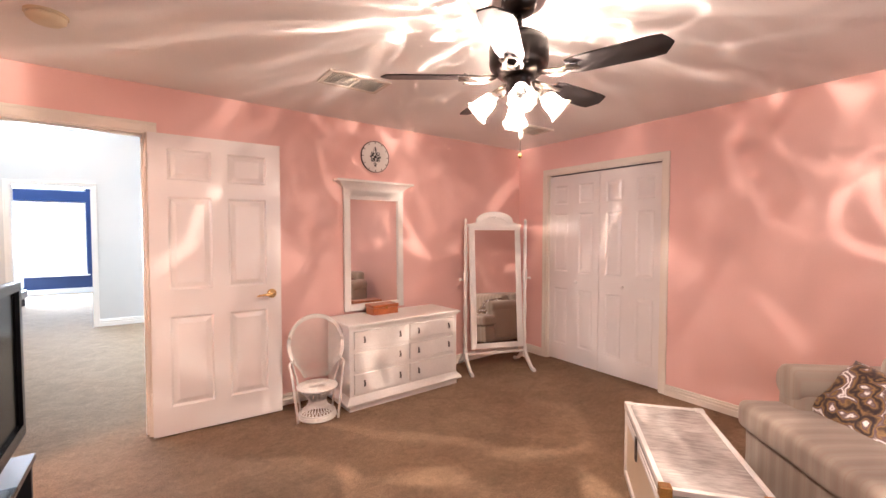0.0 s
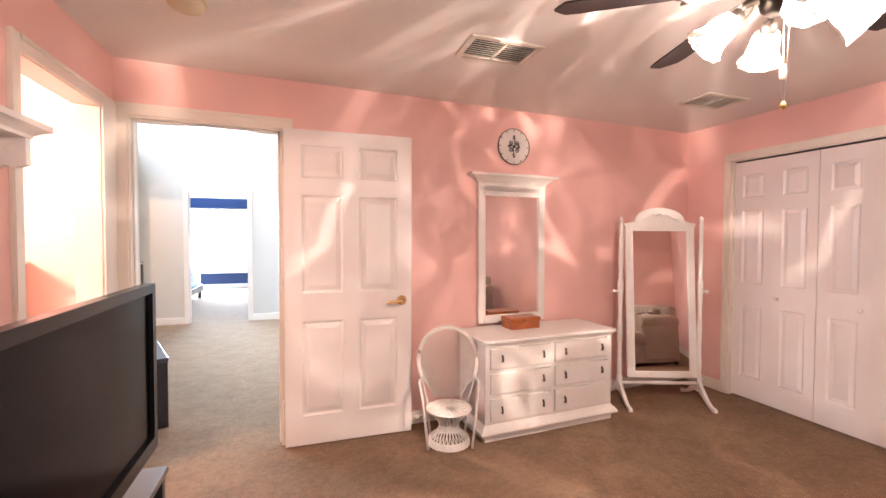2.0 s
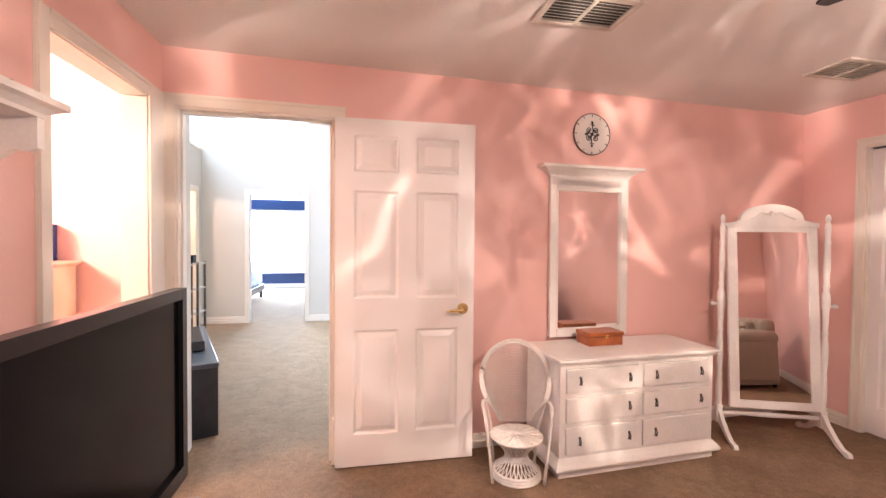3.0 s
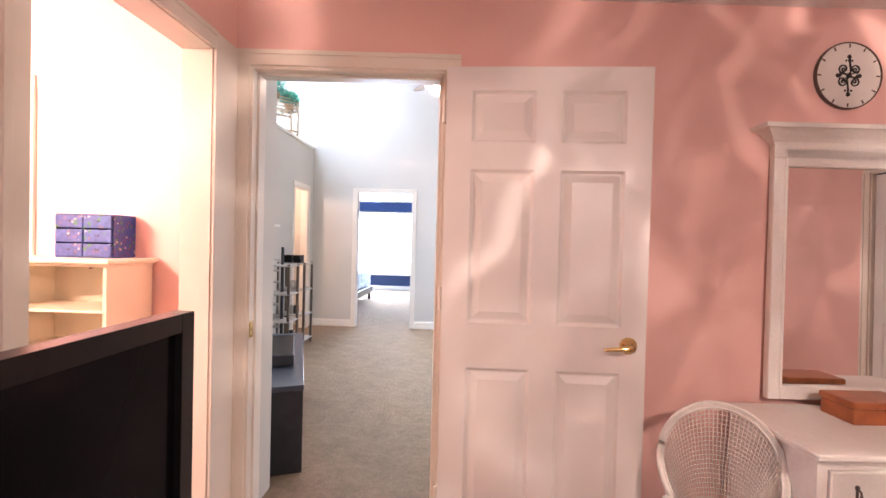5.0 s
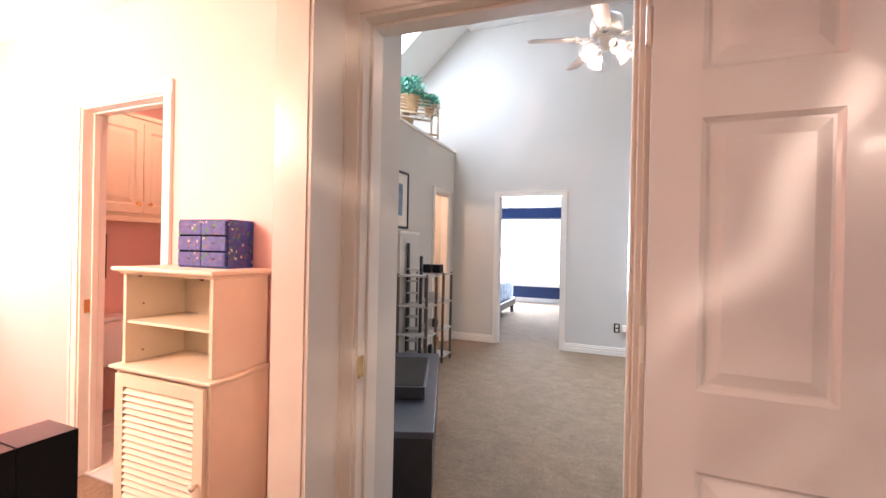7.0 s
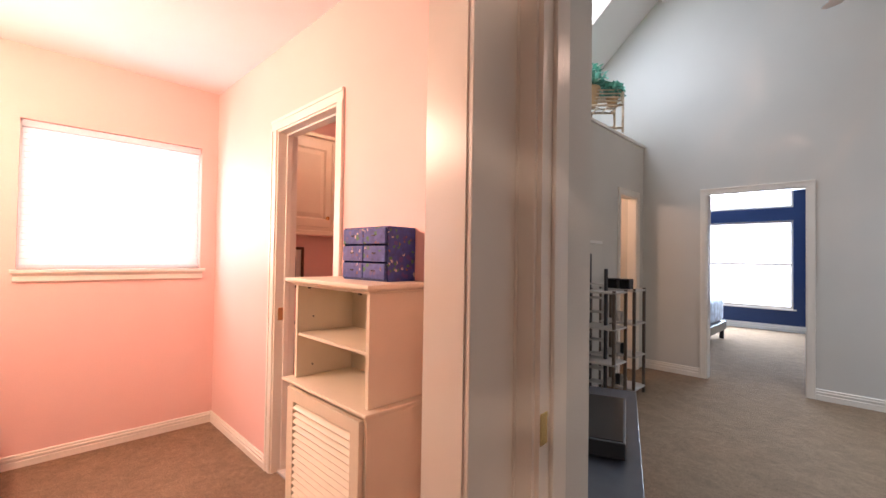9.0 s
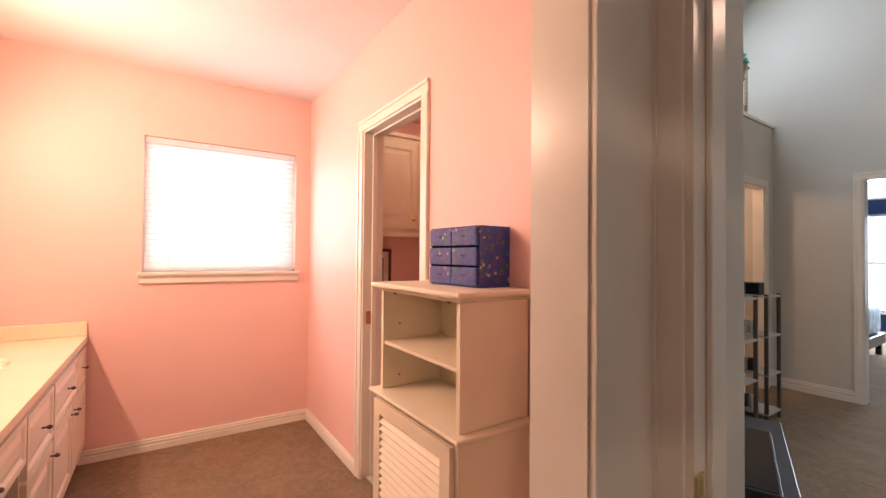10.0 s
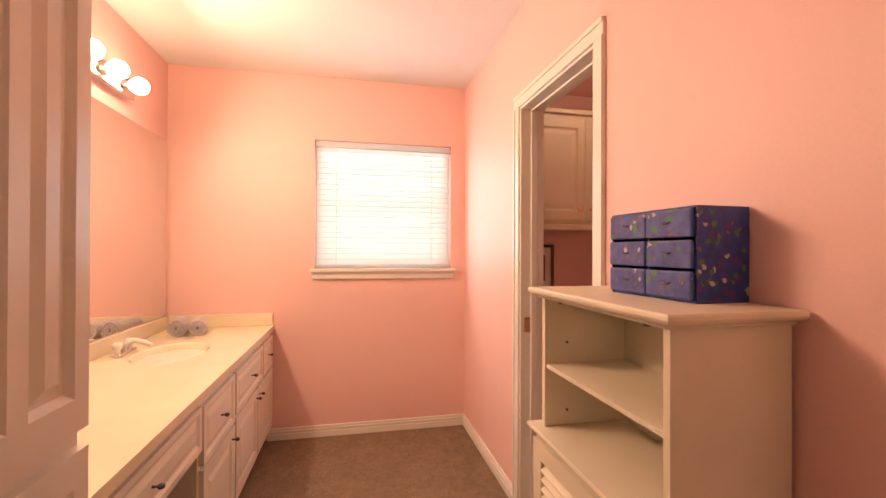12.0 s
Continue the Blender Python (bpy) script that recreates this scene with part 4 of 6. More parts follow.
nt.links.new(ns.outputs["Fac"], rp.inputs[0])
nt.links.new(rp.outputs[0], mx.inputs[0])
nt.links.new(tl.outputs[0], mx.inputs[1])
nt.links.new(tr.outputs[0], mx.inputs[2])
nt.links.new(mx.outputs[0], mx2.inputs[1])
nt.links.new(gl.outputs[0], mx2.inputs[2])
nt.links.new(mx2.outputs[0], nt.nodes["Material Output"].inputs[0])
# Mostly dark mask with thin clear lines, imitating caustic streaks on walls and ceiling.
STREAKMASK = bpy.data.materials.new("streak_mask_glass")
STREAKMASK.use_nodes = True
nt = STREAKMASK.node_tree
nt.nodes.remove(nt.nodes["Principled BSDF"])
co = nt.nodes.new("ShaderNodeTexCoord")
ns = nt.nodes.new("ShaderNodeTexNoise")
ns.inputs["Scale"].default_value, ns.inputs["Detail"].default_value, ns.inputs["Distortion"].default_value = 95.0, 0.3, 0.9
sb0, ab0, rp0 = nt.nodes.new("ShaderNodeMath"), nt.nodes.new("ShaderNodeMath"), nt.nodes.new("ShaderNodeValToRGB")
sb0.operation, ab0.operation = "SUBTRACT", "ABSOLUTE"
sb0.inputs[1].default_value = 0.5
rp0.color_ramp.elements[0].position, rp0.color_ramp.elements[1].position = 0.005, 0.021
rp0.color_ramp.elements[0].color, rp0.color_ramp.elements[1].color = (0.9, 0.9, 0.9, 1), (0.14, 0.14, 0.14, 1)
tr0, gl0, mx0 = nt.nodes.new("ShaderNodeBsdfTransparent"), nt.nodes.new("ShaderNodeBsdfGlossy"), nt.nodes.new("ShaderNodeMixShader")
gl0.inputs["Roughness"].default_value = 0.05
mx0.inputs[0].default_value = 0.05
nt.links.new(co.outputs["Object"], ns.inputs["Vector"])
nt.links.new(ns.outputs["Fac"], sb0.inputs[0])
nt.links.new(sb0.outputs[0], ab0.inputs[0])
nt.links.new(ab0.outputs[0], rp0.inputs[0])
nt.links.new(rp0.outputs[0], tr0.inputs[0])
nt.links.new(tr0.outputs[0], mx0.inputs[1])
nt.links.new(gl0.outputs[0], mx0.inputs[2])
nt.links.new(mx0.outputs[0], nt.nodes["Material Output"].inputs[0])
IRON = mat("antique_silver", (0.17, 0.15, 0.13), 0.35, 0.9, var=0.25, scale=40, bump=0.1, bscale=120)
FROST = bpy.data.materials.new("frosted_glass_shade")
FROST.use_nodes = True
fb_ = FROST.node_tree.nodes["Principled BSDF"]
fb_.inputs["Base Color"].default_value = (0.9, 0.88, 0.85, 1)
fb_.inputs["Transmission Weight"].default_value, fb_.inputs["Roughness"].default_value = 0.8, 0.5


def blade_mesh(r0, r1, w, t=0.006, pitch=12.0):
    bm = bmesh.new()
    out = [(r0, -w * 0.36), (r0 + 0.05, -w * 0.45), (r1 - 0.06, -w * 0.5), (r1 - 0.02, -w * 0.46), (r1, -w * 0.2), (r1 + 0.012, 0.0), (r1, w * 0.2), (r1 - 0.02, w * 0.46), (r1 - 0.06, w * 0.5), (r0 + 0.05, w * 0.45), (r0, w * 0.36)]
    m = pose(0, 0, 0, pitch, 0, 0)
    a = [bm.verts.new(m @ Vector((x, y, -t / 2))) for x, y in out]
    b = [bm.verts.new(m @ Vector((x, y, t / 2))) for x, y in out]
    n = len(out)
    for i in range(n):
        bm.faces.new((a[i], a[(i + 1) % n], b[(i + 1) % n], b[i]))
    bm.faces.new(a[::-1])
    bm.faces.new(b)
    return bm


def ceiling_fan(at, top, zb, r1, angles, dark, iron, blade, shade, label, lights, w=0.125, pitch=-12.0, watts=None, name_light="fan_bulb_light", colour=None):
    f = thing("ceiling_fan", label, "ceiling fan", m=pose(at[0], at[1], 0))
    part("canopy", lat([(0.0, top), (0.075, top), (0.075, top - 0.02), (0.06, top - 0.05), (0.03, top - 0.062), (0.0, top - 0.062)], 28), dark, f, smooth=True)
    part("downrod", lat([(0.014, zb + 0.19), (0.014, top - 0.05)], 14), dark, f, smooth=True)
    part("motor", lat([(0.0, zb - 0.005), (0.075, zb - 0.005), (0.105, zb + 0.02), (0.122, zb + 0.04), (0.125, zb + 0.06), (0.125, zb + 0.12), (0.118, zb + 0.15), (0.08, zb + 0.175), (0.03, zb + 0.19), (0.014, zb + 0.2)], 36), dark, f, smooth=True)
    part("switch_housing", lat([(0.0, zb - 0.085), (0.035, zb - 0.085), (0.05, zb - 0.07), (0.055, zb - 0.045), (0.05, zb - 0.02), (0.07, zb - 0.004)], 24), dark, f, smooth=True)
    for a in angles:
        bl = part("blade", blade_mesh(0.21, r1, w, pitch=pitch), blade, f, m=pose(0, 0, zb, 0, 0, a))
        ib = bmesh.new()
        for s in (-1, 1):
            tube(ib, [(0.09, 0, 0.005), (0.13, s * 0.028, -0.008), (0.165, s * 0.036, -0.012), (0.205, s * 0.026, -0.010 + s * 0.004), (0.255, s * 0.012, -0.006)], 0.007, 8)
            tube(ib, [(0.14, 0, -0.008), (0.175, s * 0.014, -0.014), (0.2, s * 0.03, -0.012), (0.235, s * 0.04, -0.006 + s * 0.006)], 0.005, 8)
        part("blade_iron", ib, iron, bl, "ornate cast blade bracket", smooth=True)
    for a in lights:
        m = pose(0, 0, zb - 0.055, 0, 0, a)
        arm = tb([m @ Vector(p) for p in ((0.035, 0, 0.0), (0.06, 0, 0.008), (0.085, 0, 0.0), (0.098, 0, -0.018))], [0.009, 0.008, 0.008, 0.011], 10)
        ap = part("light_arm", arm, iron, f, smooth=True)
        ax = m @ pose(0.098, 0, -0.018, 0, -48, 0)
        part("socket", lat([(0.0, 0.004), (0.017, 0.004), (0.02, -0.01), (0.022, -0.024), (0.0, -0.024)], 16, None), iron, f, m=ax, smooth=True)
        sb_ = bmesh.new()
        seg = 40
        prof = [(0.022, -0.018), (0.03, -0.026), (0.036, -0.045), (0.038, -0.07), (0.043, -0.09), (0.053, -0.106), (0.058, -0.112)]
        rings = []
        for k, (r, z) in enumerate(prof):
            fl = 0.035 * (k / 6)
            rings.append([sb_.verts.new((r * (1 + fl * math.cos(10 * 2 * math.pi * i / seg)) * math.cos(2 * math.pi * i / seg), r * (1 + fl * math.cos(10 * 2 * math.pi * i / seg)) * math.sin(2 * math.pi * i / seg), z)) for i in range(seg)])
        for q, w_ in zip(rings, rings[1:]):
            for i in range(seg):
                sb_.faces.new((q[i], q[(i + 1) % seg], w_[(i + 1) % seg], w_[i]))
        part("shade", sb_, shade, f, "etched bell-shaped glass shade", m=ax, smooth=True)
        part("bulb", lat([(0.0, -0.024), (0.008, -0.025), (0.009, -0.032), (0.006, -0.038), (0.0, -0.04)], 14), BULB, f, "lit bulb", m=ax, smooth=True)
        # Added cover round the lamp that shapes its light into streaks.
        part("streak_cover", lat([(0.010, -0.026), (0.016, -0.034), (0.0195, -0.044), (0.0205, -0.052), (0.018, -0.064), (0.010, -0.073), (0.0, -0.076)], 20), STREAKMASK, f, "added bulb cover with clear lines that throw light streaks", m=ax, smooth=True)
        lp = ax @ Vector((0, 0, -0.05))
        lamp_point(name_light, (at[0] + lp.x, at[1] + lp.y, lp.z), watts, colour, 0.0004)
    return f


FANC = (1.496, 1.468)
fan = ceiling_fan(FANC, CEIL_BED, 2.05, 0.575, [2 + 72 * i for i in range(5)], BRONZE, IRON, BLADE, SHADE, "black five-blade ceiling fan with four lit glass shades", [50 + 90 * i for i in range(4)], watts=FAN_WATTS, colour=kelvin(3200))
part("pull_chain", tb([(0.03, 0.015, 1.965), (0.032, 0.016, 1.83)], 0.0018, 6), IRON, fan)
part("chain_fob", lat([(0.0, 1.795), (0.008, 1.8), (0.009, 1.825), (0.005, 1.835), (0.0, 1.836)], 12, pose(0.032, 0.016, 0)), TRIM, fan, "white chain fob", smooth=True)
part("pull_chain", tb([(-0.015, -0.03, 1.965), (0.012, 0.0, 1.73)], 0.0015, 6), IRON, fan)
part("chain_fob", lat([(0.0, 1.708), (0.009, 1.714), (0.01, 1.722), (0.004, 1.732), (0.0, 1.733)], 12, pose(0.012, 0.0, 0)), BRASS, fan, "small brass chain fob", smooth=True)


def ceiling_vent(x0, x1, y0, y1, z, n, label, dark):
    v = thing("ceiling_vent", label, "vent", m=pose(x0, y0, z))
    w, h = x1 - x0, y1 - y0
    part("backing", bx(0.02, w - 0.02, 0.02, h - 0.02, -0.002, 0.0), VENTIN if dark else VENT, v)
    fr = bmesh.new()
    for a, b, c, d in ((0, 0.03, 0, h), (w - 0.03, w, 0, h), (0.03, w - 0.03, 0, 0.03), (0.03, w - 0.03, h - 0.03, h)):
        box(fr, a, b, c, d, -0.012, 0.0, 0.003)
    box(fr, w / 2 - 0.006, w / 2 + 0.006, 0.03, h - 0.03, -0.013, -0.002)
    part("frame", fr, VENT, v)
    for i in range(n):
        y = 0.035 + (h - 0.07) * (i + 0.5) / n
        sl = bmesh.new()
        box(sl, 0.03, w - 0.03, -0.011, 0.011, -0.0006, 0.0006, m=pose(0, y, -0.009, 34, 0, 0))
        part("slat", sl, VENT, v)
    return v


ceiling_vent(1.09, 1.50, 2.63, 2.885, CEIL_BED, 8, "beige metal ceiling air vent with slanted slats", True)
ceiling_vent(2.95, 3.34, 2.87, 3.13, CEIL_BED, 9, "plain beige ceiling air return vent", False)
sd = thing("smoke_detector", "round yellowed plastic smoke detector on the ceiling", "smoke detector", m=pose(-0.175, 2.755, CEIL_BED))
part("base", lat([(0.0, 0.0), (0.078, 0.0), (0.078, -0.01), (0.0, -0.01)], 28), PLASTIC, sd)
part("cover", lat([(0.072, -0.01), (0.07, -0.028), (0.055, -0.04), (0.02, -0.044), (0.0, -0.044)], 28), PLASTIC, sd, smooth=True)

# ---- bedroom: sofa with pillow ----
STRIPE = bpy.data.materials.new("striped_cream_upholstery")
STRIPE.use_nodes = True
nt = STRIPE.node_tree
b = nt.nodes["Principled BSDF"]
b.inputs["Roughness"].default_value, b.inputs["Sheen Weight"].default_value = 0.85, 0.3
co = nt.nodes.new("ShaderNodeTexCoord")
wv = nt.nodes.new("ShaderNodeTexWave")
wv.bands_direction = "X"
wv.inputs["Scale"].default_value, wv.inputs["Distortion"].default_value, wv.inputs["Detail"].default_value, wv.inputs["Detail Scale"].default_value = 3.6, 0.25, 2.0, 3.0
wv2 = nt.nodes.new("ShaderNodeTexWave")
wv2.bands_direction = "X"
wv2.inputs["Scale"].default_value = 9.5
r1 = nt.nodes.new("ShaderNodeValToRGB")
r1.color_ramp.elements[0].color, r1.color_ramp.elements[1].color = (0.35, 0.30, 0.245, 1), (0.42, 0.37, 0.31, 1)
mxc = nt.nodes.new("ShaderNodeMix")
mxc.data_type = "RGBA"
mxc.inputs["B"].default_value = (0.37, 0.27, 0.22, 1)
r2 = nt.nodes.new("ShaderNodeMapRange")
r2.inputs["From Min"].default_value, r2.inputs["To Max"].default_value = 0.7, 0.4
nz = nt.nodes.new("ShaderNodeTexNoise")
nz.inputs["Scale"].default_value = 220
bp = nt.nodes.new("ShaderNodeBump")
bp.inputs["Strength"].default_value, bp.inputs["Distance"].default_value = 0.3, 0.004
for n_ in (wv, wv2, nz):
    nt.links.new(co.outputs["Object"], n_.inputs["Vector"])
nt.links.new(wv.outputs["Fac"], r1.inputs[0])
nt.links.new(wv2.outputs["Fac"], r2.inputs["Value"])
nt.links.new(r1.outputs[0], mxc.inputs["A"])
nt.links.new(r2.outputs["Result"], mxc.inputs["Factor"])
nt.links.new(mxc.outputs["Result"], b.inputs["Base Color"])
nt.links.new(nz.outputs["Fac"], bp.inputs["Height"])
nt.links.new(bp.outputs["Normal"], b.inputs["Normal"])


def soft_box(x0, x1, y0, y1, z0, z1, r=0.04, puff=0.015, n=8):
    """A padded block with rounded edges and a swollen top and front."""
    bm = bmesh.new()
    box(bm, x0, x1, y0, y1, z0, z1)
    bmesh.ops.bevel(bm, geom=list(bm.edges), offset=r, segments=4, affect="EDGES", profile=0.5)
    bmesh.ops.subdivide_edges(bm, edges=[e for e in bm.edges if e.calc_length() > 0.12], cuts=4, use_grid_fill=True)
    c = Vector(((x0 + x1) / 2, (y0 + y1) / 2, (z0 + z1) / 2))
    for v in bm.verts:
        u = [abs(v.co[i] - c[i]) / max(1e-4, (x1 - x0, y1 - y0, z1 - z0)[i] / 2) for i in range(3)]
        f = max(0.0, 1 - u[0] ** 2) * max(0.0, 1 - u[1] ** 2)
        v.co.z += puff * f * (1 if v.co.z > c.z else -0.3)
        v.co += noise.noise_vector(v.co * 5) * 0.005
    return bm


so = thing("sofa", "cream and tan striped upholstered sofa with T-shaped seat cushions", "sofa", m=pose(2.945, 1.165, 0, 0, 0, -130.5))
SLN = 1.86
part("base", soft_box(0.02, SLN - 0.02, 0.04, 0.86, 0.035, 0.285, 0.02, 0.0), STRIPE, so, smooth=True)
for a, b_ in ((0.0, SLN / 2 - 0.004), (SLN / 2 + 0.004, SLN)):
    part("seat_cushion", soft_box(a, b_, 0.0, 0.64, 0.285, 0.445, 0.045, 0.02), STRIPE, so, smooth=True)
for s0, s1 in ((0.0, 0.19), (SLN - 0.19, SLN)):
    am = soft_box(s0, s1, 0.21, 0.86, 0.06, 0.56, 0.05, 0.0)
    lathe(am, [(0.0, 0.205), (0.085, 0.205), (0.1, 0.22), (0.1, 0.84), (0.085, 0.86), (0.0, 0.86)], 24, pose((s0 + s1) / 2, 0, 0.575, -90, 0, 0))
    part("arm", am, STRIPE, so, smooth=True)
part("backrest", soft_box(0.05, SLN - 0.05, 0.72, 0.9, 0.1, 0.80, 0.06, 0.01), STRIPE, so, smooth=True)
for a, b_ in ((0.18, SLN / 2 - 0.004), (SLN / 2 + 0.004, SLN - 0.18)):
    part("back_cushion", soft_box(a, b_, 0.56, 0.76, 0.44, 0.78, 0.07, 0.02), STRIPE, so, smooth=True)
for x, y in ((0.06, 0.08), (SLN - 0.06, 0.08), (0.06, 0.82), (SLN - 0.06, 0.82)):
    part("leg", lat([(0.02, 0.0), (0.028, 0.05)], 10, pose(x, y, 0)), DARKWOOD, so)

PIL = bpy.data.materials.new("ringed_dark_pillow_fabric")
PIL.use_nodes = True
nt = PIL.node_tree
b = nt.nodes["Principled BSDF"]
b.inputs["Roughness"].default_value, b.inputs["Sheen Weight"].default_value = 0.6, 0.1
co = nt.nodes.new("ShaderNodeTexCoord")
vo = nt.nodes.new("ShaderNodeTexVoronoi")
vo.inputs["Scale"].default_value = 11.0
mt = nt.nodes.new("ShaderNodeMath")
mt.operation = "SINE"
ml = nt.nodes.new("ShaderNodeMath")
ml.operation = "MULTIPLY"
ml.inputs[1].default_value = 10.0
cr_ = nt.nodes.new("ShaderNodeValToRGB")
for p, c in ((0.0, (0.03, 0.018, 0.025, 1)), (0.45, (0.07, 0.035, 0.05, 1)), (0.66, (0.14, 0.085, 0.09, 1)), (0.9, (0.27, 0.22, 0.21, 1)), (1.0, (0.34, 0.21, 0.08, 1))):
    if p in (0.0, 1.0):
        cr_.color_ramp.elements[int(p)].color = c
    else:
        cr_.color_ramp.elements.new(p).color = c
mr = nt.nodes.new("ShaderNodeMapRange")
mr.inputs["From Min"].default_value = -1.0
wob, off, add = nt.nodes.new("ShaderNodeTexNoise"), nt.nodes.new("ShaderNodeVectorMath"), nt.nodes.new("ShaderNodeVectorMath")
wob.inputs["Scale"].default_value, wob.inputs["Detail"].default_value, off.operation, add.operation = 9.0, 3.0, "SCALE", "ADD"
off.inputs["Scale"].default_value = 0.14
nt.links.new(co.outputs["Object"], wob.inputs["Vector"])
nt.links.new(wob.outputs["Color"], off.inputs[0])
nt.links.new(co.outputs["Object"], add.inputs[0])
nt.links.new(off.outputs[0], add.inputs[1])
nt.links.new(add.outputs[0], vo.inputs["Vector"])
nt.links.new(vo.outputs["Distance"], ml.inputs[0])
nt.links.new(ml.outputs[0], mt.inputs[0])
nt.links.new(mt.outputs[0], mr.inputs["Value"])
nt.links.new(mr.outputs["Result"], cr_.inputs[0])
nt.links.new(cr_.outputs[0], b.inputs["Base Color"])


def pillow(w, h, t):
    bm = bmesh.new()
    n = 14
    g = {}
    for s in (1, -1):
        for i in range(n + 1):
            for j in range(n + 1):
                u, v = 2 * i / n - 1, 2 * j / n - 1
                th = t / 2 * (max(0, (1 - u ** 4)) * max(0, (1 - v ** 4))) ** 0.6
                k = 1 - 0.07 * (1 - abs(u)) * abs(v) - 0.07 * (1 - abs(v)) * abs(u)
                p = Vector((u * w / 2 * k, s * th, v * h / 2 * k))
                p += noise.noise_vector(p * 9) * 0.006
                g[s, i, j] = bm.verts.new(p)
        for i in range(n):
            for j in range(n):
                q = [g[s, i, j], g[s, i + 1, j], g[s, i + 1, j + 1], g[s, i, j + 1]]
                bm.faces.new(q if s > 0 else q[::-1])
    bmesh.ops.remove_doubles(bm, verts=bm.verts, dist=0.0025)
    return bm


solid("throw_pillow", pillow(0.50, 0.38, 0.15), PIL, "dark throw pillow with cream and gold rings on the sofa", "pillow", m=so.matrix_world @ pose(0.37, 0.43, 0.555, -44, 5, 8), smooth=True)

# ---- bedroom: whitewashed trunk used as a coffee table ----
WASH = bpy.data.materials.new("whitewashed_woven_trunk")
WASH.use_nodes = True
nt = WASH.node_tree
b = nt.nodes["Principled BSDF"]
b.inputs["Roughness"].default_value = 0.36
co = nt.nodes.new("ShaderNodeTexCoord")
mp = nt.nodes.new("ShaderNodeMapping")
mp.inputs["Scale"].default_value = (75, 16, 30)
n1 = nt.nodes.new("ShaderNodeTexNoise")
n1.inputs["Scale"].default_value, n1.inputs["Detail"].default_value = 1.0, 6
r1 = nt.nodes.new("ShaderNodeValToRGB")
r1.color_ramp.elements[0].position, r1.color_ramp.elements[1].position = 0.35, 0.62
r1.color_ramp.elements[0].color, r1.color_ramp.elements[1].color = (0.30, 0.28, 0.26, 1), (0.50, 0.48, 0.45, 1)
bp = nt.nodes.new("ShaderNodeBump")
bp.inputs["Strength"].default_value, bp.inputs["Distance"].default_value = 0.35, 0.004
nt.links.new(co.outputs["Object"], mp.inputs[0])
nt.links.new(mp.outputs[0], n1.inputs["Vector"])
nt.links.new(n1.outputs["Fac"], r1.inputs[0])
nt.links.new(r1.outputs[0], b.inputs["Base Color"])
nt.links.new(n1.outputs["Fac"], bp.inputs["Height"])
nt.links.new(bp.outputs["Normal"], b.inputs["Normal"])
tk = thing("trunk", "whitewashed wooden trunk with white edging and brass corners", "trunk", m=pose(1.77, 0.97, 0, 0, 0, 40.5))
TL, TWD = 0.855, 0.395
# local x runs away from the viewer, local -y is the sofa side
part("body", bx(0.012, TL - 0.012, -TWD + 0.012, -0.012, 0.012, 0.345), CREAM, tk)
part("lid", bx(0.004, TL - 0.004, -TWD + 0.004, -0.004, 0.352, 0.414), WASH, tk)
for z0, z1 in ((0.0, 0.03), (0.325, 0.347), (0.352, 0.372), (0.398, 0.421)):
    e_ = bmesh.new()
    for a, b_, c, d in ((0, TL, -0.022, 0), (0, TL, -TWD, -TWD + 0.022), (0, 0.022, -TWD + 0.022, -0.022), (TL - 0.022, TL, -TWD + 0.022, -0.022)):
        box(e_, a, b_, c, d, z0, z1, 0.003)
    part("edge_trim", e_, WHITEW, tk)
for x in (0.0, TL - 0.022):
    for y in (-0.022, -TWD):
        part("corner_post", bx(x, x + 0.022, y, y + 0.022, 0.03, 0.325, bevel=0.003), WHITEW, tk)
        cx, cy = (x - 0.003 if x == 0 else x - 0.02), (y - 0.02 if y > -0.1 else y - 0.003)
        part("corner_cap", bx(cx, cx + 0.045, cy, cy + 0.045, 0.376, 0.4245, bevel=0.004), BRASS if x == 0 else WHITEW, tk, "worn brass corner cap" if x == 0 else "white painted corner cap")
part("latch", bx(0.47, 0.50, 0.0, 0.008, 0.27, 0.385, bevel=0.002), PEWTER, tk, "dark metal latch")
part("handle", tb([(-0.004, -0.13, 0.21), (-0.03, -0.14, 0.2), (-0.034, -0.2, 0.195), (-0.03, -0.26, 0.2), (-0.004, -0.27, 0.21)], 0.007, 8), BRASS, tk, smooth=True)

# ---- dressing room: window with blind ----
wd = window_unit("window_3", pose(BX, W0, 0, 0, 0, 90), W1 - W0, WZ0, WZ1, (), (1.65,), "white window behind a closed white blind", DAYWARM, 0.12)
SLATM = bpy.data.materials.new("white_blind_slat")
SLATM.use_nodes = True
nt = SLATM.node_tree
b = nt.nodes["Principled BSDF"]
b.inputs["Base Color"].default_value, b.inputs["Roughness"].default_value = (0.82, 0.81, 0.80, 1), 0.45
tl = nt.nodes.new("ShaderNodeBsdfTranslucent")
tl.inputs[0].default_value = (0.85, 0.84, 0.82, 1)
mx = nt.nodes.new("ShaderNodeMixShader")
mx.inputs[0].default_value = 0.5
nt.links.new(b.outputs[0], mx.inputs[1])
nt.links.new(tl.outputs[0], mx.inputs[2])
nt.links.new(mx.outputs[0], nt.nodes["Material Output"].inputs[0])
bl = thing("window_blind", "white horizontal slat blind lowered over the window", "blind", m=pose(BX, W0, 0, 0, 0, 90))
WW = W1 - W0
part("headrail", bx(0.008, WW - 0.008, 0.01, 0.055, WZ1 - 0.045, WZ1 - 0.004, bevel=0.003), SLATM, bl)
part("bottom_rail", bx(0.01, WW - 0.01, 0.016, 0.05, WZ0 + 0.012, WZ0 + 0.032, bevel=0.003), SLATM, bl)
zz = WZ0 + 0.05
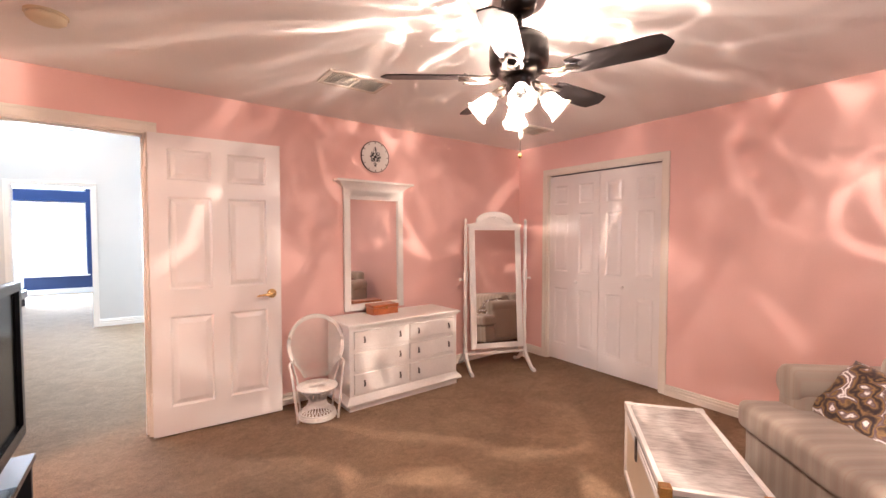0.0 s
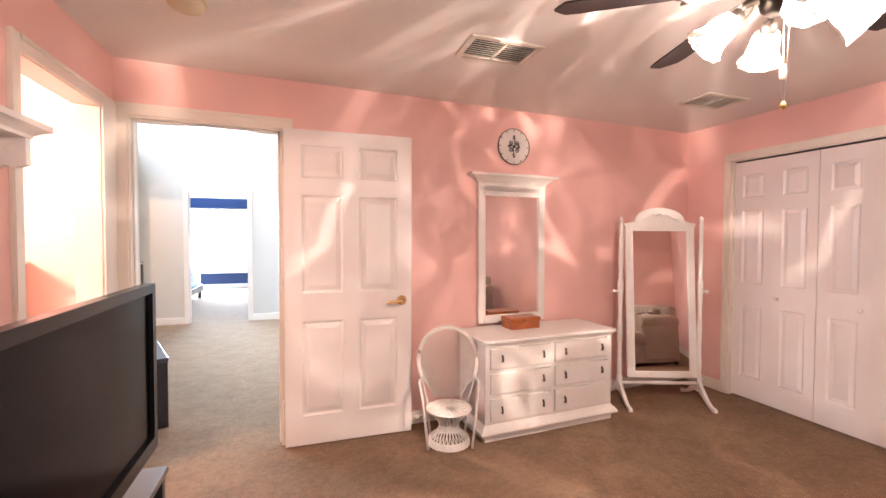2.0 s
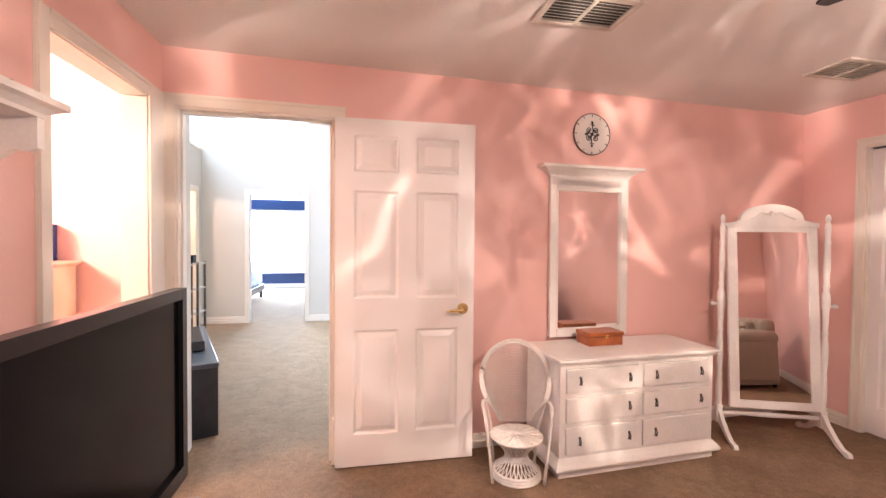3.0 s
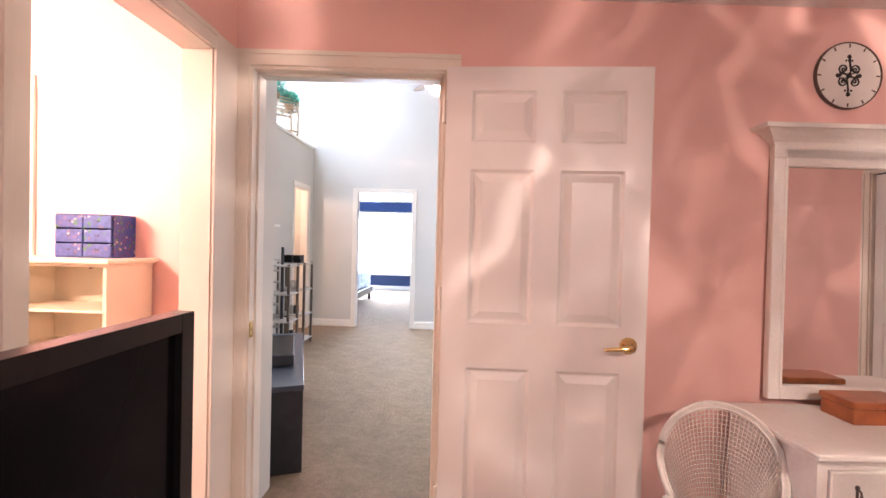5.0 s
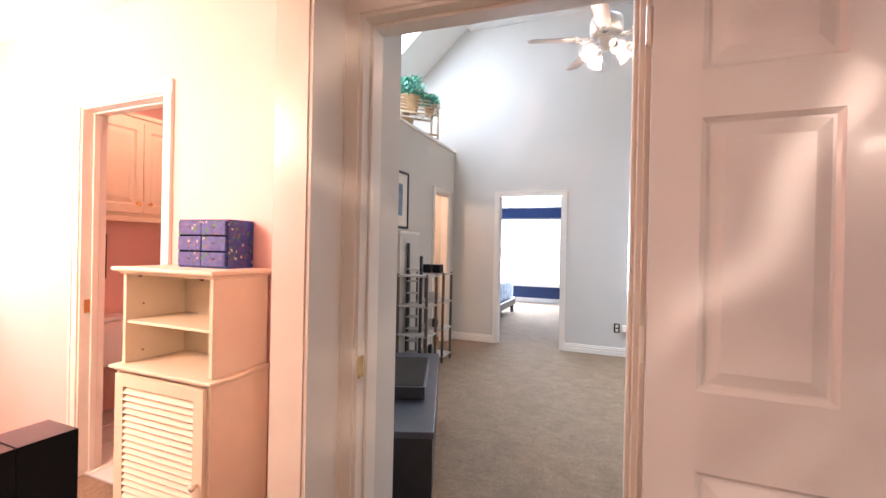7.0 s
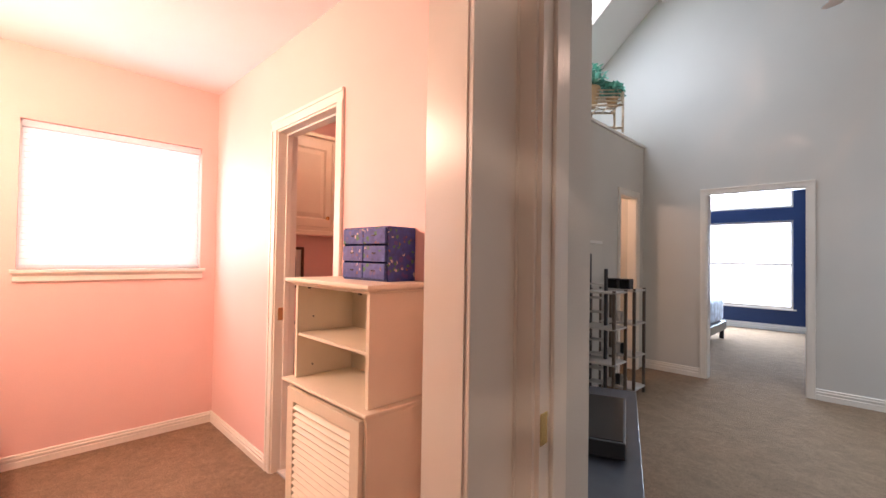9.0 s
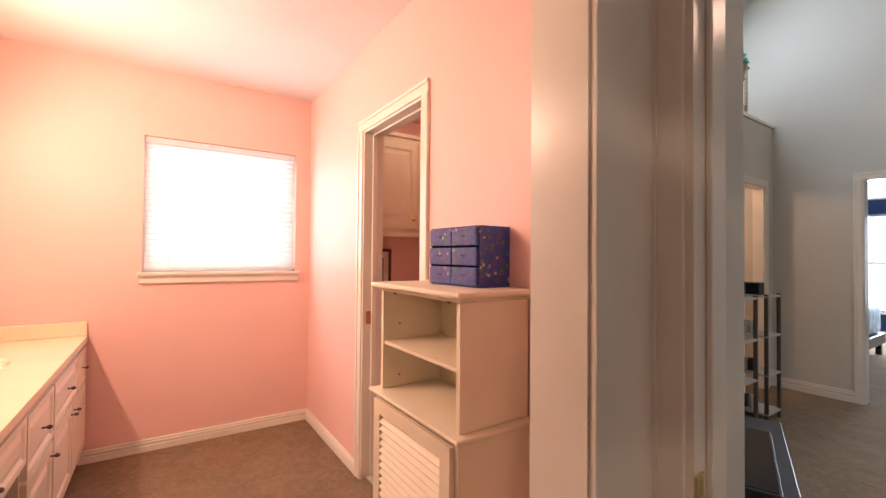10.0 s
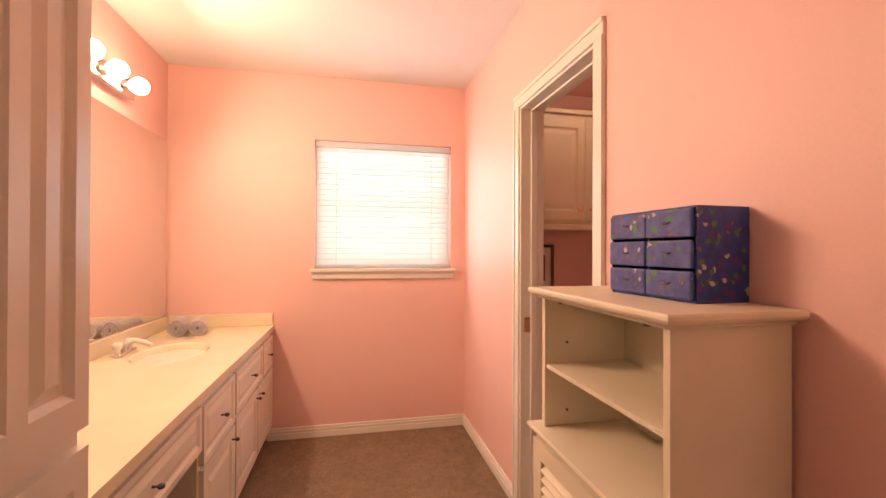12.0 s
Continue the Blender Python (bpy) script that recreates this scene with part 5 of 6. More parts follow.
slat_me = None
while zz < WZ1 - 0.05:
    if slat_me is None:
        sl = bmesh.new()
        box(sl, 0.012, WW - 0.012, -0.024, 0.024, -0.0012, 0.0012, m=pose(0, 0, 0, 58, 0, 0))
        s_ob = part("slat", sl, SLATM, bl)
        slat_me = s_ob.data
    else:
        s_ob = new("slat", slat_me)
        s_ob.parent = bl
    s_ob.matrix_local = pose(0, 0.034, zz, random.uniform(-2, 2), 0, 0)
    zz += 0.0385
for s in (0.15, WW - 0.15):
    part("ladder_cord", bx(s - 0.002, s + 0.002, 0.008, 0.010, WZ0 + 0.03, WZ1 - 0.03), SLATM, bl)
bm = bmesh.new()
box(bm, -0.03, WW + 0.03, -0.04, 0.06, WZ0 - 0.022, WZ0, 0.004)
box(bm, -0.015, WW + 0.015, -0.018, 0.0, WZ0 - 0.075, WZ0 - 0.022, 0.004)
extrude_profile(bm, [(0.018, WZ0 - 0.04), (0.026, WZ0 - 0.028), (0.03, WZ0 - 0.022), (0.0, WZ0 - 0.022), (0.0, WZ0 - 0.04)], -0.015, WW + 0.015)
solid("window_sill_dressing", bm, TRIM, "white moulded window sill and apron", "window sill", "structure", m=pose(BX, W0, 0, 0, 0, 90))

# ---- dressing room: louvred tower cabinet ----
tw = thing("tower_cabinet", "tall cream cabinet with open shelves above a louvred door", "cabinet", m=pose(-1.80, 3.545, 0))
TWW, TWDP, TMID, TTOP = 0.52, 0.27, 0.785, 1.212
for x in (0.0, TWW - 0.018):
    part("side_panel", bx(x, x + 0.018, 0.0, TWDP, TMID + 0.02, TTOP - 0.03, bevel=0.001), CREAM, tw)
    part("side_panel", bx(x - (0.012 if x == 0 else -0.012), x + 0.018 - (0.012 if x == 0 else -0.012), -0.012, TWDP, 0.0, TMID - 0.003, bevel=0.001), CREAM, tw)
part("back_panel", bx(0.018, TWW - 0.018, TWDP - 0.008, TWDP, 0.05, TTOP - 0.03), CREAMSHADE, tw)
part("shelf", bx(0.018, TWW - 0.018, 0.006, TWDP - 0.008, 0.976, 0.988, bevel=0.001), CREAM, tw)
def flared(bm, x0, x1, y0, y1, z0, z1, over):
    rows = []
    for o, z in ((over * f, z0 + (z1 - z0) * g) for f, g in ((0, 0), (0.22, 0.05), (0.3, 0.16), (0.26, 0.26), (0.5, 0.36), (0.8, 0.44), (0.84, 0.52), (0.96, 0.56), (1.0, 0.68), (0.98, 0.88), (0.9, 1.0))):
        rows.append([bm.verts.new(v) for v in ((x0 - o, y0 - o, z), (x1 + o, y0 - o, z), (x1 + o, y1, z), (x0 - o, y1, z))])
    for r, s in zip(rows, rows[1:]):
        for i in range(4):
            bm.faces.new((r[i], r[(i + 1) % 4], s[(i + 1) % 4], s[i]))
    bm.faces.new(rows[-1])
    bm.faces.new(rows[0][::-1])
    return bm
part("top", flared(bmesh.new(), 0.0, TWW, 0.0, TWDP, TTOP - 0.032, TTOP, 0.032), CREAM, tw)
part("middle_top", flared(bmesh.new(), -0.012, TWW + 0.012, -0.012, TWDP, TMID - 0.006, TMID + 0.019, 0.022), CREAM, tw)
part("bottom", bx(0.006, TWW - 0.006, 0.0, TWDP, 0.04, 0.06), CREAM, tw)
part("kick_board", bx(0.006, TWW - 0.006, -0.004, 0.012, 0.0, 0.055), CREAM, tw)
ld = part("door", wall_mesh(TWW - 0.012, 0.06, TMID - 0.012, -0.03, -0.012, [(0.05, TWW - 0.062, 0.11, TMID - 0.06)]), CREAM, tw, m=pose(0.006, 0, 0))
lv = None
zz = 0.122
while zz < TMID - 0.065:
    if lv is None:
        sl = bmesh.new()
        box(sl, 0.05, TWW - 0.062, -0.014, 0.014, -0.003, 0.003, 0.002, m=pose(0, 0, 0, 42, 0, 0))
        o = part("slat", sl, CREAM, ld)
        lv = o.data
    else:
        o = new("slat", lv)
        o.parent = ld
    o.matrix_local = pose(0, -0.02, zz)
    zz += 0.0265
kb = part("knob", lat([(0.0, 0.0), (0.007, 0.0), (0.006, 0.012), (0.015, 0.018), (0.016, 0.026), (0.0, 0.032)], 14, pose(TWW - 0.035, -0.03, 0.42, 90, 0, 0)), CREAM, ld, smooth=True)
for x in (0.06, TWW - 0.1):
    part("top_clip", bx(x, x + 0.012, 0.02, 0.03, TTOP - 0.042, TTOP - 0.032, bevel=0.001), PEWTER, tw, "small dark metal clip")
for z in (0.85, 1.05):
    part("shelf_pin", lat([(0.0, 0.0), (0.0035, 0.0), (0.0035, 0.005), (0.0, 0.005)], 8, pose(0.018, 0.07, z, 0, 90, 0)), PEWTER, tw)

# ---- small patterned drawer box on the tower ----
def printed_card(name, base, alt, rough=0.32):
    """Glossy card printed with blotches, clover greens and a few pale figures."""
    m = mat(name, base, rough, var=0.35, scale=55, bump=0.04, bscale=90, coat=0.15)
    nt = m.node_tree
    b = nt.nodes["Principled BSDF"]
    src = b.inputs["Base Color"].links[0].from_socket
    co = nt.nodes.new("ShaderNodeTexCoord")
    wob, off, add = nt.nodes.new("ShaderNodeTexNoise"), nt.nodes.new("ShaderNodeVectorMath"), nt.nodes.new("ShaderNodeVectorMath")
    wob.inputs["Scale"].default_value, off.operation, add.operation = 90.0, "SCALE", "ADD"
    off.inputs["Scale"].default_value = 0.016
    nt.links.new(co.outputs["Object"], wob.inputs["Vector"])
    nt.links.new(wob.outputs["Color"], off.inputs[0])
    nt.links.new(co.outputs["Object"], add.inputs[0])
    nt.links.new(off.outputs[0], add.inputs[1])
    for scale, lo, hi, size, colours in ((44, 0.55, 0.8, 0.40, (alt, (0.05, 0.17, 0.07, 1))), (62, 0.80, 0.92, 0.36, ((0.50, 0.42, 0.42, 1), (0.22, 0.10, 0.08, 1)))):
        vo = nt.nodes.new("ShaderNodeTexVoronoi")
        vo.inputs["Scale"].default_value = scale
        sc = nt.nodes.new("ShaderNodeSeparateColor")
        pick = nt.nodes.new("ShaderNodeValToRGB")
        pick.color_ramp.interpolation = "CONSTANT"
        pick.color_ramp.elements[0].color, pick.color_ramp.elements[1].color = colours
        pick.color_ramp.elements[1].position = hi
        gate, edge, both = (nt.nodes.new("ShaderNodeMath") for _ in range(3))
        gate.operation, edge.operation, both.operation = "GREATER_THAN", "LESS_THAN", "MULTIPLY"
        gate.inputs[1].default_value, edge.inputs[1].default_value = lo, size
        mx = nt.nodes.new("ShaderNodeMix")
        mx.data_type = "RGBA"
        nt.links.new(add.outputs[0], vo.inputs["Vector"])
        nt.links.new(vo.outputs["Color"], sc.inputs[0])
        nt.links.new(sc.outputs[0], gate.inputs[0])
        nt.links.new(vo.outputs["Distance"], edge.inputs[0])
        nt.links.new(gate.outputs[0], both.inputs[0])
        nt.links.new(edge.outputs[0], both.inputs[1])
        nt.links.new(sc.outputs[0], pick.inputs[0])
        nt.links.new(src, mx.inputs["A"])
        nt.links.new(pick.outputs[0], mx.inputs["B"])
        nt.links.new(both.outputs[0], mx.inputs["Factor"])
        src = mx.outputs["Result"]
    nt.links.new(src, b.inputs["Base Color"])
    return m


BLUEF = printed_card("blue_printed_card", (0.022, 0.05, 0.25), (0.07, 0.045, 0.20, 1))
BLUEL = printed_card("blue_grey_drawer_front", (0.06, 0.085, 0.27), (0.13, 0.10, 0.22, 1))
bxd = thing("drawer_box", "blue patterned cardboard box with six small drawers", "drawer box", m=pose(-1.648, 3.676, TTOP, 0, 0, 2))
BWD, BDP, BHH = 0.278, 0.135, 0.205
for x in (0.0, BWD - 0.004):
    part("side_panel", bx(x, x + 0.004, 0.0, BDP, 0.0, BHH), BLUEF, bxd)
part("divider", bx(BWD / 2 - 0.002, BWD / 2 + 0.002, 0.0, BDP - 0.004, 0.004, BHH - 0.004), BLUEF, bxd)
part("top", bx(0.004, BWD - 0.004, 0.0, BDP, BHH - 0.004, BHH), BLUEF, bxd)
part("bottom", bx(0.004, BWD - 0.004, 0.0, BDP, 0.0, 0.004), BLUEF, bxd)
part("back", bx(0.004, BWD - 0.004, BDP - 0.004, BDP - 0.001, 0.004, BHH - 0.004), BLUEF, bxd)
for c in range(2):
    for k in range(3):
        x0 = 0.008 + c * (BWD / 2 - 0.003)
        d_ = bmesh.new()
        box(d_, x0, x0 + BWD / 2 - 0.013, 0.0, BDP - 0.01, 0.008 + k * 0.0665, 0.062 + k * 0.0665)
        box(d_, x0 - 0.004, x0 + BWD / 2 - 0.0105, -0.010 - 0.0012 * ((c + k) % 2), -0.001, 0.006 + k * 0.0665, 0.0665 + k * 0.0665, 0.004)
        dp = part("drawer", d_, BLUEL, bxd)
        xc = x0 + BWD / 4 - 0.006
        yc = -0.012 - 0.0012 * ((c + k) % 2)
        part("pull", tb([(xc - 0.009, yc + 0.002, 0.04 + k * 0.0665), (xc - 0.005, yc - 0.004, 0.037 + k * 0.0665), (xc + 0.005, yc - 0.004, 0.037 + k * 0.0665), (xc + 0.009, yc + 0.002, 0.04 + k * 0.0665)], 0.002, 6), PEWTER, dp)

# ---- dressing room: vanity ----
VX0, VX1, VF, VZ = BX, -1.525, 2.43, 0.80
VANW = mat("warm_white_cabinet", (0.800, 0.710, 0.581), 0.3, var=0.03, scale=4, bump=0.04, bscale=60, coat=0.15)
ct = thing("vanity_counter", "long cream cultured-marble vanity counter with an oval basin", "counter")
cb_ = bmesh.new()
SX, SYY, SA, SB = -3.02, 2.09, 0.24, 0.165
N = 40
x0, x1, y0, y1 = VX0 + 0.001, VX1, BS + 0.001, VF + 0.025
outer = []
inner = []
for i in range(N):
    a = 2 * math.pi * i / N
    c, s = math.cos(a), math.sin(a)
    inner.append(Vector((SX + SA * c, SYY + SB * s, VZ)))
    t = min((x1 - SX) / c if c > 1e-6 else 9e9, (x0 - SX) / c if c < -1e-6 else 9e9, (y1 - SYY) / s if s > 1e-6 else 9e9, (y0 - SYY) / s if s < -1e-6 else 9e9)
    outer.append(Vector((SX + t * c, SYY + t * s, VZ)))
corners = [Vector((x1, y1, VZ)), Vector((x0, y1, VZ)), Vector((x0, y0, VZ)), Vector((x1, y0, VZ))]
for cpt in corners:
    k = min(range(N), key=lambda i: (outer[i] - cpt).length)
    outer[k] = cpt
ov = [cb_.verts.new(p) for p in outer]
iv = [cb_.verts.new(p) for p in inner]
prev = iv
for i in range(N):
    cb_.faces.new((ov[i], ov[(i + 1) % N], iv[(i + 1) % N], iv[i]))
for f, dz in ((0.985, -0.002), (0.955, -0.008), (0.9, -0.04), (0.72, -0.1), (0.4, -0.125), (0.1, -0.13)):
    nx = [cb_.verts.new((SX + SA * f * math.cos(2 * math.pi * i / N), SYY + SB * f * math.sin(2 * math.pi * i / N), VZ + dz)) for i in range(N)]
    for i in range(N):
        cb_.faces.new((prev[i], prev[(i + 1) % N], nx[(i + 1) % N], nx[i]))
    prev = nx
cb_.faces.new(prev)
low = [cb_.verts.new((v.co.x, v.co.y, VZ - 0.035)) for v in ov]
for i in range(N):
    cb_.faces.new((ov[i], low[i], low[(i + 1) % N], ov[(i + 1) % N]))
part("slab", cb_, COUNTER, ct)
part("backsplash", bx(VX0 + 0.02, VX1 - 0.001, BS + 0.001, BS + 0.021, VZ, VZ + 0.085, bevel=0.004), COUNTER, ct)
part("side_splash", bx(VX0 + 0.001, VX0 + 0.021, BS + 0.021, VF + 0.02, VZ, VZ + 0.085, bevel=0.004), COUNTER, ct)
part("drain", lat([(0.0, 0.0), (0.022, 0.0), (0.018, 0.004), (0.0, 0.003)], 16, pose(SX, SYY, VZ - 0.13)), CHROME, ct, smooth=True)
fc = thing("faucet", "white and chrome two-handle bathroom faucet", "faucet", m=pose(SX, BS + 0.095, VZ, 0, 0, 0))
part("base", bx(-0.085, 0.085, -0.024, 0.024, 0.0, 0.018, bevel=0.006), CHROME, fc)
part("spout", tb([(0, 0, 0.015), (0, 0.01, 0.05), (0, 0.05, 0.068), (0, 0.095, 0.055), (0, 0.12, 0.04)], [0.016, 0.014, 0.012, 0.011, 0.011], 12), TRIM, fc, smooth=True)
for s in (-1, 1):
    part("handle", lat([(0.014, 0.018), (0.012, 0.034), (0.02, 0.042), (0.024, 0.055), (0.018, 0.066), (0.0, 0.068)], 14, pose(s * 0.06, 0, 0)), TRIM, fc, "white porcelain handle", smooth=True)


def cab_front(parent, x0, x1, z0, z1, door=False, kx=None, kz=None):
    """A shaker-like front of the vanity, facing north (+y)."""
    w = x1 - x0
    rt = 0.022 if door else 0.016
    d = part("door" if door else "drawer", panel_slab(w, z1 - z0, 0.019, [(0.05, w - 0.05, 0.05, z1 - z0 - 0.05)] if door else [(0.025, w - 0.025, 0.022, z1 - z0 - 0.022)], depth=0.008, slope=0.022), VANW, parent, m=pose(x1, VF + 0.019, z0, 0, 0, 180))
    kx = w / 2 if kx is None else kx
    kz = (z1 - z0) / 2 if kz is None else kz
    knob(d, (kx, 0, kz), PEWTER, 0.0085, "knob", "dark metal knob")
    return d


def vanity_unit(x0, x1, label):
    v = thing("vanity_cabinet", label, "cabinet", "vanity cabinets")
    part("body", bx(x0, x1, BS + 0.002, VF, 0.09, VZ - 0.036), VANW, v)
    part("toe_kick", bx(x0, x1, BS + 0.002, VF - 0.06, 0.0, 0.09), VANW, v)
    return v


v1 = vanity_unit(-2.80, -2.345, "warm white vanity cabinet with a drawer over a door")
cab_front(v1, -2.785, -2.36, 0.51, 0.735)
cab_front(v1, -2.785, -2.36, 0.115, 0.495, True, 0.38, 0.33)
v2_ = vanity_unit(-3.748, -2.802, "warm white vanity cabinet with false front and two doors")
cab_front(v2_, -3.42, -2.815, 0.53, 0.735)
cab_front(v2_, -3.735, -3.435, 0.53, 0.735)
cab_front(v2_, -3.27, -2.815, 0.115, 0.515, True, 0.42, 0.35)
cab_front(v2_, -3.735, -3.285, 0.115, 0.515, True, 0.035, 0.35)
kn = thing("vanity_apron", "warm white drawer spanning the knee space under the counter", "drawer")
part("body", bx(-2.343, VX1 - 0.001, VF - 0.42, VF, 0.575, VZ - 0.037), VANW, kn)
cab_front(kn, -2.34, VX1 - 0.02, 0.58, 0.745)

vm = thing("vanity_mirror", "large frameless wall mirror over the vanity", "mirror")
part("glass", bx(VX0 + 0.012, VX1 - 0.004, BS + 0.002, BS + 0.007, VZ + 0.09, 2.04), MIRROR, vm, "clear mirror glass")
part("edge_channel", bx(VX0 + 0.012, VX1 - 0.004, BS + 0.002, BS + 0.01, VZ + 0.086, VZ + 0.0905), CHROME, vm, "thin chrome channel")
lb = thing("vanity_light", "chrome vanity light bar with lit round bulbs", "wall lamp", m=pose(-2.6, BS, 2.17))
part("bar", bx(-0.62, 0.62, 0.001, 0.05, -0.045, 0.06, bevel=0.006), CHROME, lb)
for i in range(6):
    x = -0.52 + i * 0.208
    part("socket", lat([(0.026, 0.0), (0.024, 0.02), (0.0, 0.02)], 14, pose(x, 0.05, 0.008, -90, 0, 0)), CHROME, lb)
    part("bulb", lat([(0.012, 0.0), (0.03, 0.012), (0.043, 0.035), (0.045, 0.05), (0.036, 0.075), (0.015, 0.09), (0.0, 0.092)], 16, pose(x, 0.066, 0.008, -90, 0, 0)), BULBW, lb, "lit round bulb", smooth=True)
lamp_area("vanity_bar_light", look((-2.62, BS + 0.18, 2.18), (-2.62, BS + 1.2, 1.75)), 0.7, 0.1, BATH_WATTS, kelvin(2700))

TOWEL = mat("grey_towel", (0.62, 0.55, 0.55), 0.95, var=0.15, scale=40, bump=0.8, bscale=260, spec=0.1)
for k, (x, y, r, a) in enumerate(((-3.52, 1.94, 0.05, 104), (-3.535, 2.045, 0.046, 107))):
    t_ = bmesh.new()
    turns, n = 3.2, 60
    pts = []
    for i in range(n + 1):
        u = i / n
        rr = 0.008 + (r - 0.006) * u
        th = 2 * math.pi * turns * u - math.pi / 2
        pts.append((rr * math.cos(th), rr * math.sin(th)))
    L = 0.2
    rows = []
    for yv in (-L / 2, -L / 2 + 0.008, L / 2 - 0.008, L / 2):
        rows.append([t_.verts.new((p[0], yv, p[1])) for p in pts])
    for q, w_ in zip(rows, rows[1:]):
        for i in range(n):
            t_.faces.new((q[i], q[i + 1], w_[i + 1], w_[i]))
    tw_ob = solid("rolled_towel", t_, TOWEL, "rolled grey hand towel lying on the vanity counter", "towel", group="rolled towels", m=pose(x, y, VZ + r + 0.004, 0, 0, a), smooth=True)
    md = tw_ob.modifiers.new("thick", "SOLIDIFY")
    md.thickness, md.offset = 0.009, 0

# tall linen cabinet
tc = thing("linen_cabinet", "tall white linen cabinet with raised-panel doors", "cabinet")
TX0, TX1, TY1 = -1.522, WX - 0.121, 2.50
part("body", bx(TX0, TX1, BS + 0.002, TY1, 0.09, 2.36), VANW, tc)
part("toe_kick", bx(TX0, TX1, BS + 0.002, TY1 - 0.06, 0.0, 0.09), VANW, tc)
part("cornice", bx(TX0 - 0.012, TX1, BS + 0.002, TY1 + 0.03, 2.36, 2.40, bevel=0.008), VANW, tc)
for (z0, z1) in ((0.115, 0.965), (1.0, 2.34)):
    for k in range(2):
        a = TX0 + 0.004 + k * 0.34
        w = 0.335
        d = part("door", panel_slab(w, z1 - z0, 0.02, [(0.04, w / 2 - 0.02, 0.06, z1 - z0 - 0.06), (w / 2 + 0.02, w - 0.04, 0.06, z1 - z0 - 0.06)], slope=0.02), VANW, tc, m=pose(a + w, TY1 + 0.02, z0, 0, 0, 180))
        knob(d, (0.03 if k == 0 else w - 0.03, 0, 0.57 if z0 > 0.5 else 0.75), VANW, 0.02, "knob", "white painted knob")

# ---- toilet room ----
tlp = thing("ceiling_lamp", "small round frosted ceiling lamp in the toilet room", "ceiling lamp", m=pose(-2.75, 4.5, 2.48))
part("base", lat([(0.0, 0.0), (0.13, 0.0), (0.13, -0.015), (0.0, -0.015)], 24), TRIM, tlp)
part("globe", lat([(0.115, -0.015), (0.11, -0.05), (0.08, -0.08), (0.0, -0.095)], 24), GLOBE, tlp, "lit frosted globe", smooth=True)
lamp_point("toilet_room_light", (-2.75, 4.5, 2.33), 8.0, kelvin(2700), 0.06)
tt = thing("toilet", "white ceramic toilet with closed lid", "toilet", m=pose(WET[0], 4.50, 0.004, 0, 0, -90))
CER = mat("white_ceramic", (0.78, 0.76, 0.73), 0.1, var=0.01, coat=0.4)
# local y runs away from the wall
part("tank", bx(-0.22, 0.22, 0.02, 0.20, 0.38, 0.72, bevel=0.025), CER, tt)
part("tank_lid", bx(-0.235, 0.235, 0.01, 0.215, 0.72, 0.755, bevel=0.012), CER, tt)
bw = bmesh.new()
rings = []
for z, sx, sy, cy in ((0.0, 0.11, 0.2, 0.36), (0.05, 0.1, 0.19, 0.36), (0.18, 0.09, 0.17, 0.37), (0.28, 0.14, 0.22, 0.42), (0.36, 0.18, 0.25, 0.45), (0.385, 0.185, 0.255, 0.45)):
    rings.append([bw.verts.new((sx * math.cos(2 * math.pi * i / 28), cy + sy * math.sin(2 * math.pi * i / 28), z)) for i in range(28)])
for q, w_ in zip(rings, rings[1:]):
    for i in range(28):
        bw.faces.new((q[i], q[(i + 1) % 28], w_[(i + 1) % 28], w_[i]))
bw.faces.new(rings[0][::-1])
bw.faces.new(rings[-1])
part("bowl", bw, CER, tt, smooth=True)
for nm, z0, z1, sx, sy in (("seat", 0.387, 0.405, 0.19, 0.26), ("lid", 0.407, 0.43, 0.185, 0.255)):
    l_ = bmesh.new()
    lathe(l_, [(0.0, z0), (1.0, z0), (1.0, z1 - 0.006), (0.95, z1), (0.0, z1)], 32, Matrix.Translation((0, 0.45, 0)) @ Matrix.Diagonal((sx, sy, 1, 1)))
    part(nm, l_, CER, tt)
part("flush_lever", tb([(-0.16, 0.2, 0.66), (-0.16, 0.225, 0.66), (-0.09, 0.23, 0.655)], 0.006, 8), CHROME, tt)
uc = thing("wall_cabinet", "cream wall cabinet with two doors above the toilet", "cabinet", m=pose(WET[0] + 0.27, 5.0, 0, 0, 0, 90))
UW = 0.95
# local x runs to the north wall and is laid out towards the south
part("body", bx(-UW, 0.0, 0.0, 0.268, 1.5, 2.24), CREAM, uc)
part("light_rail", bx(-UW, 0.0, -0.022, 0.0, 1.462, 1.5, bevel=0.006), CREAM, uc)
part("cornice", bx(-UW, 0.0, -0.03, 0.268, 2.24, 2.27, bevel=0.006), CREAM, uc)
for k, (a, b_) in enumerate(((-0.94, -0.482), (-0.478, -0.01))):
    d = part("door", panel_slab(b_ - a, 0.68, 0.02, [(0.05, b_ - a - 0.05, 0.06, 0.62)]), CREAM, uc, m=pose(a, -0.02, 1.53))
    knob(d, (b_ - a - 0.04 if k == 0 else 0.04, 0, 0.07), BRASS, 0.016)
PICM = mat("dark_print", (0.10, 0.08, 0.09), 0.4, var=0.6, scale=30)
FRM = mat("brown_frame_wood", (0.10, 0.045, 0.02), 0.35, var=0.3, scale=30)
MATB = mat("cream_mat_board", (0.75, 0.70, 0.62), 0.8)


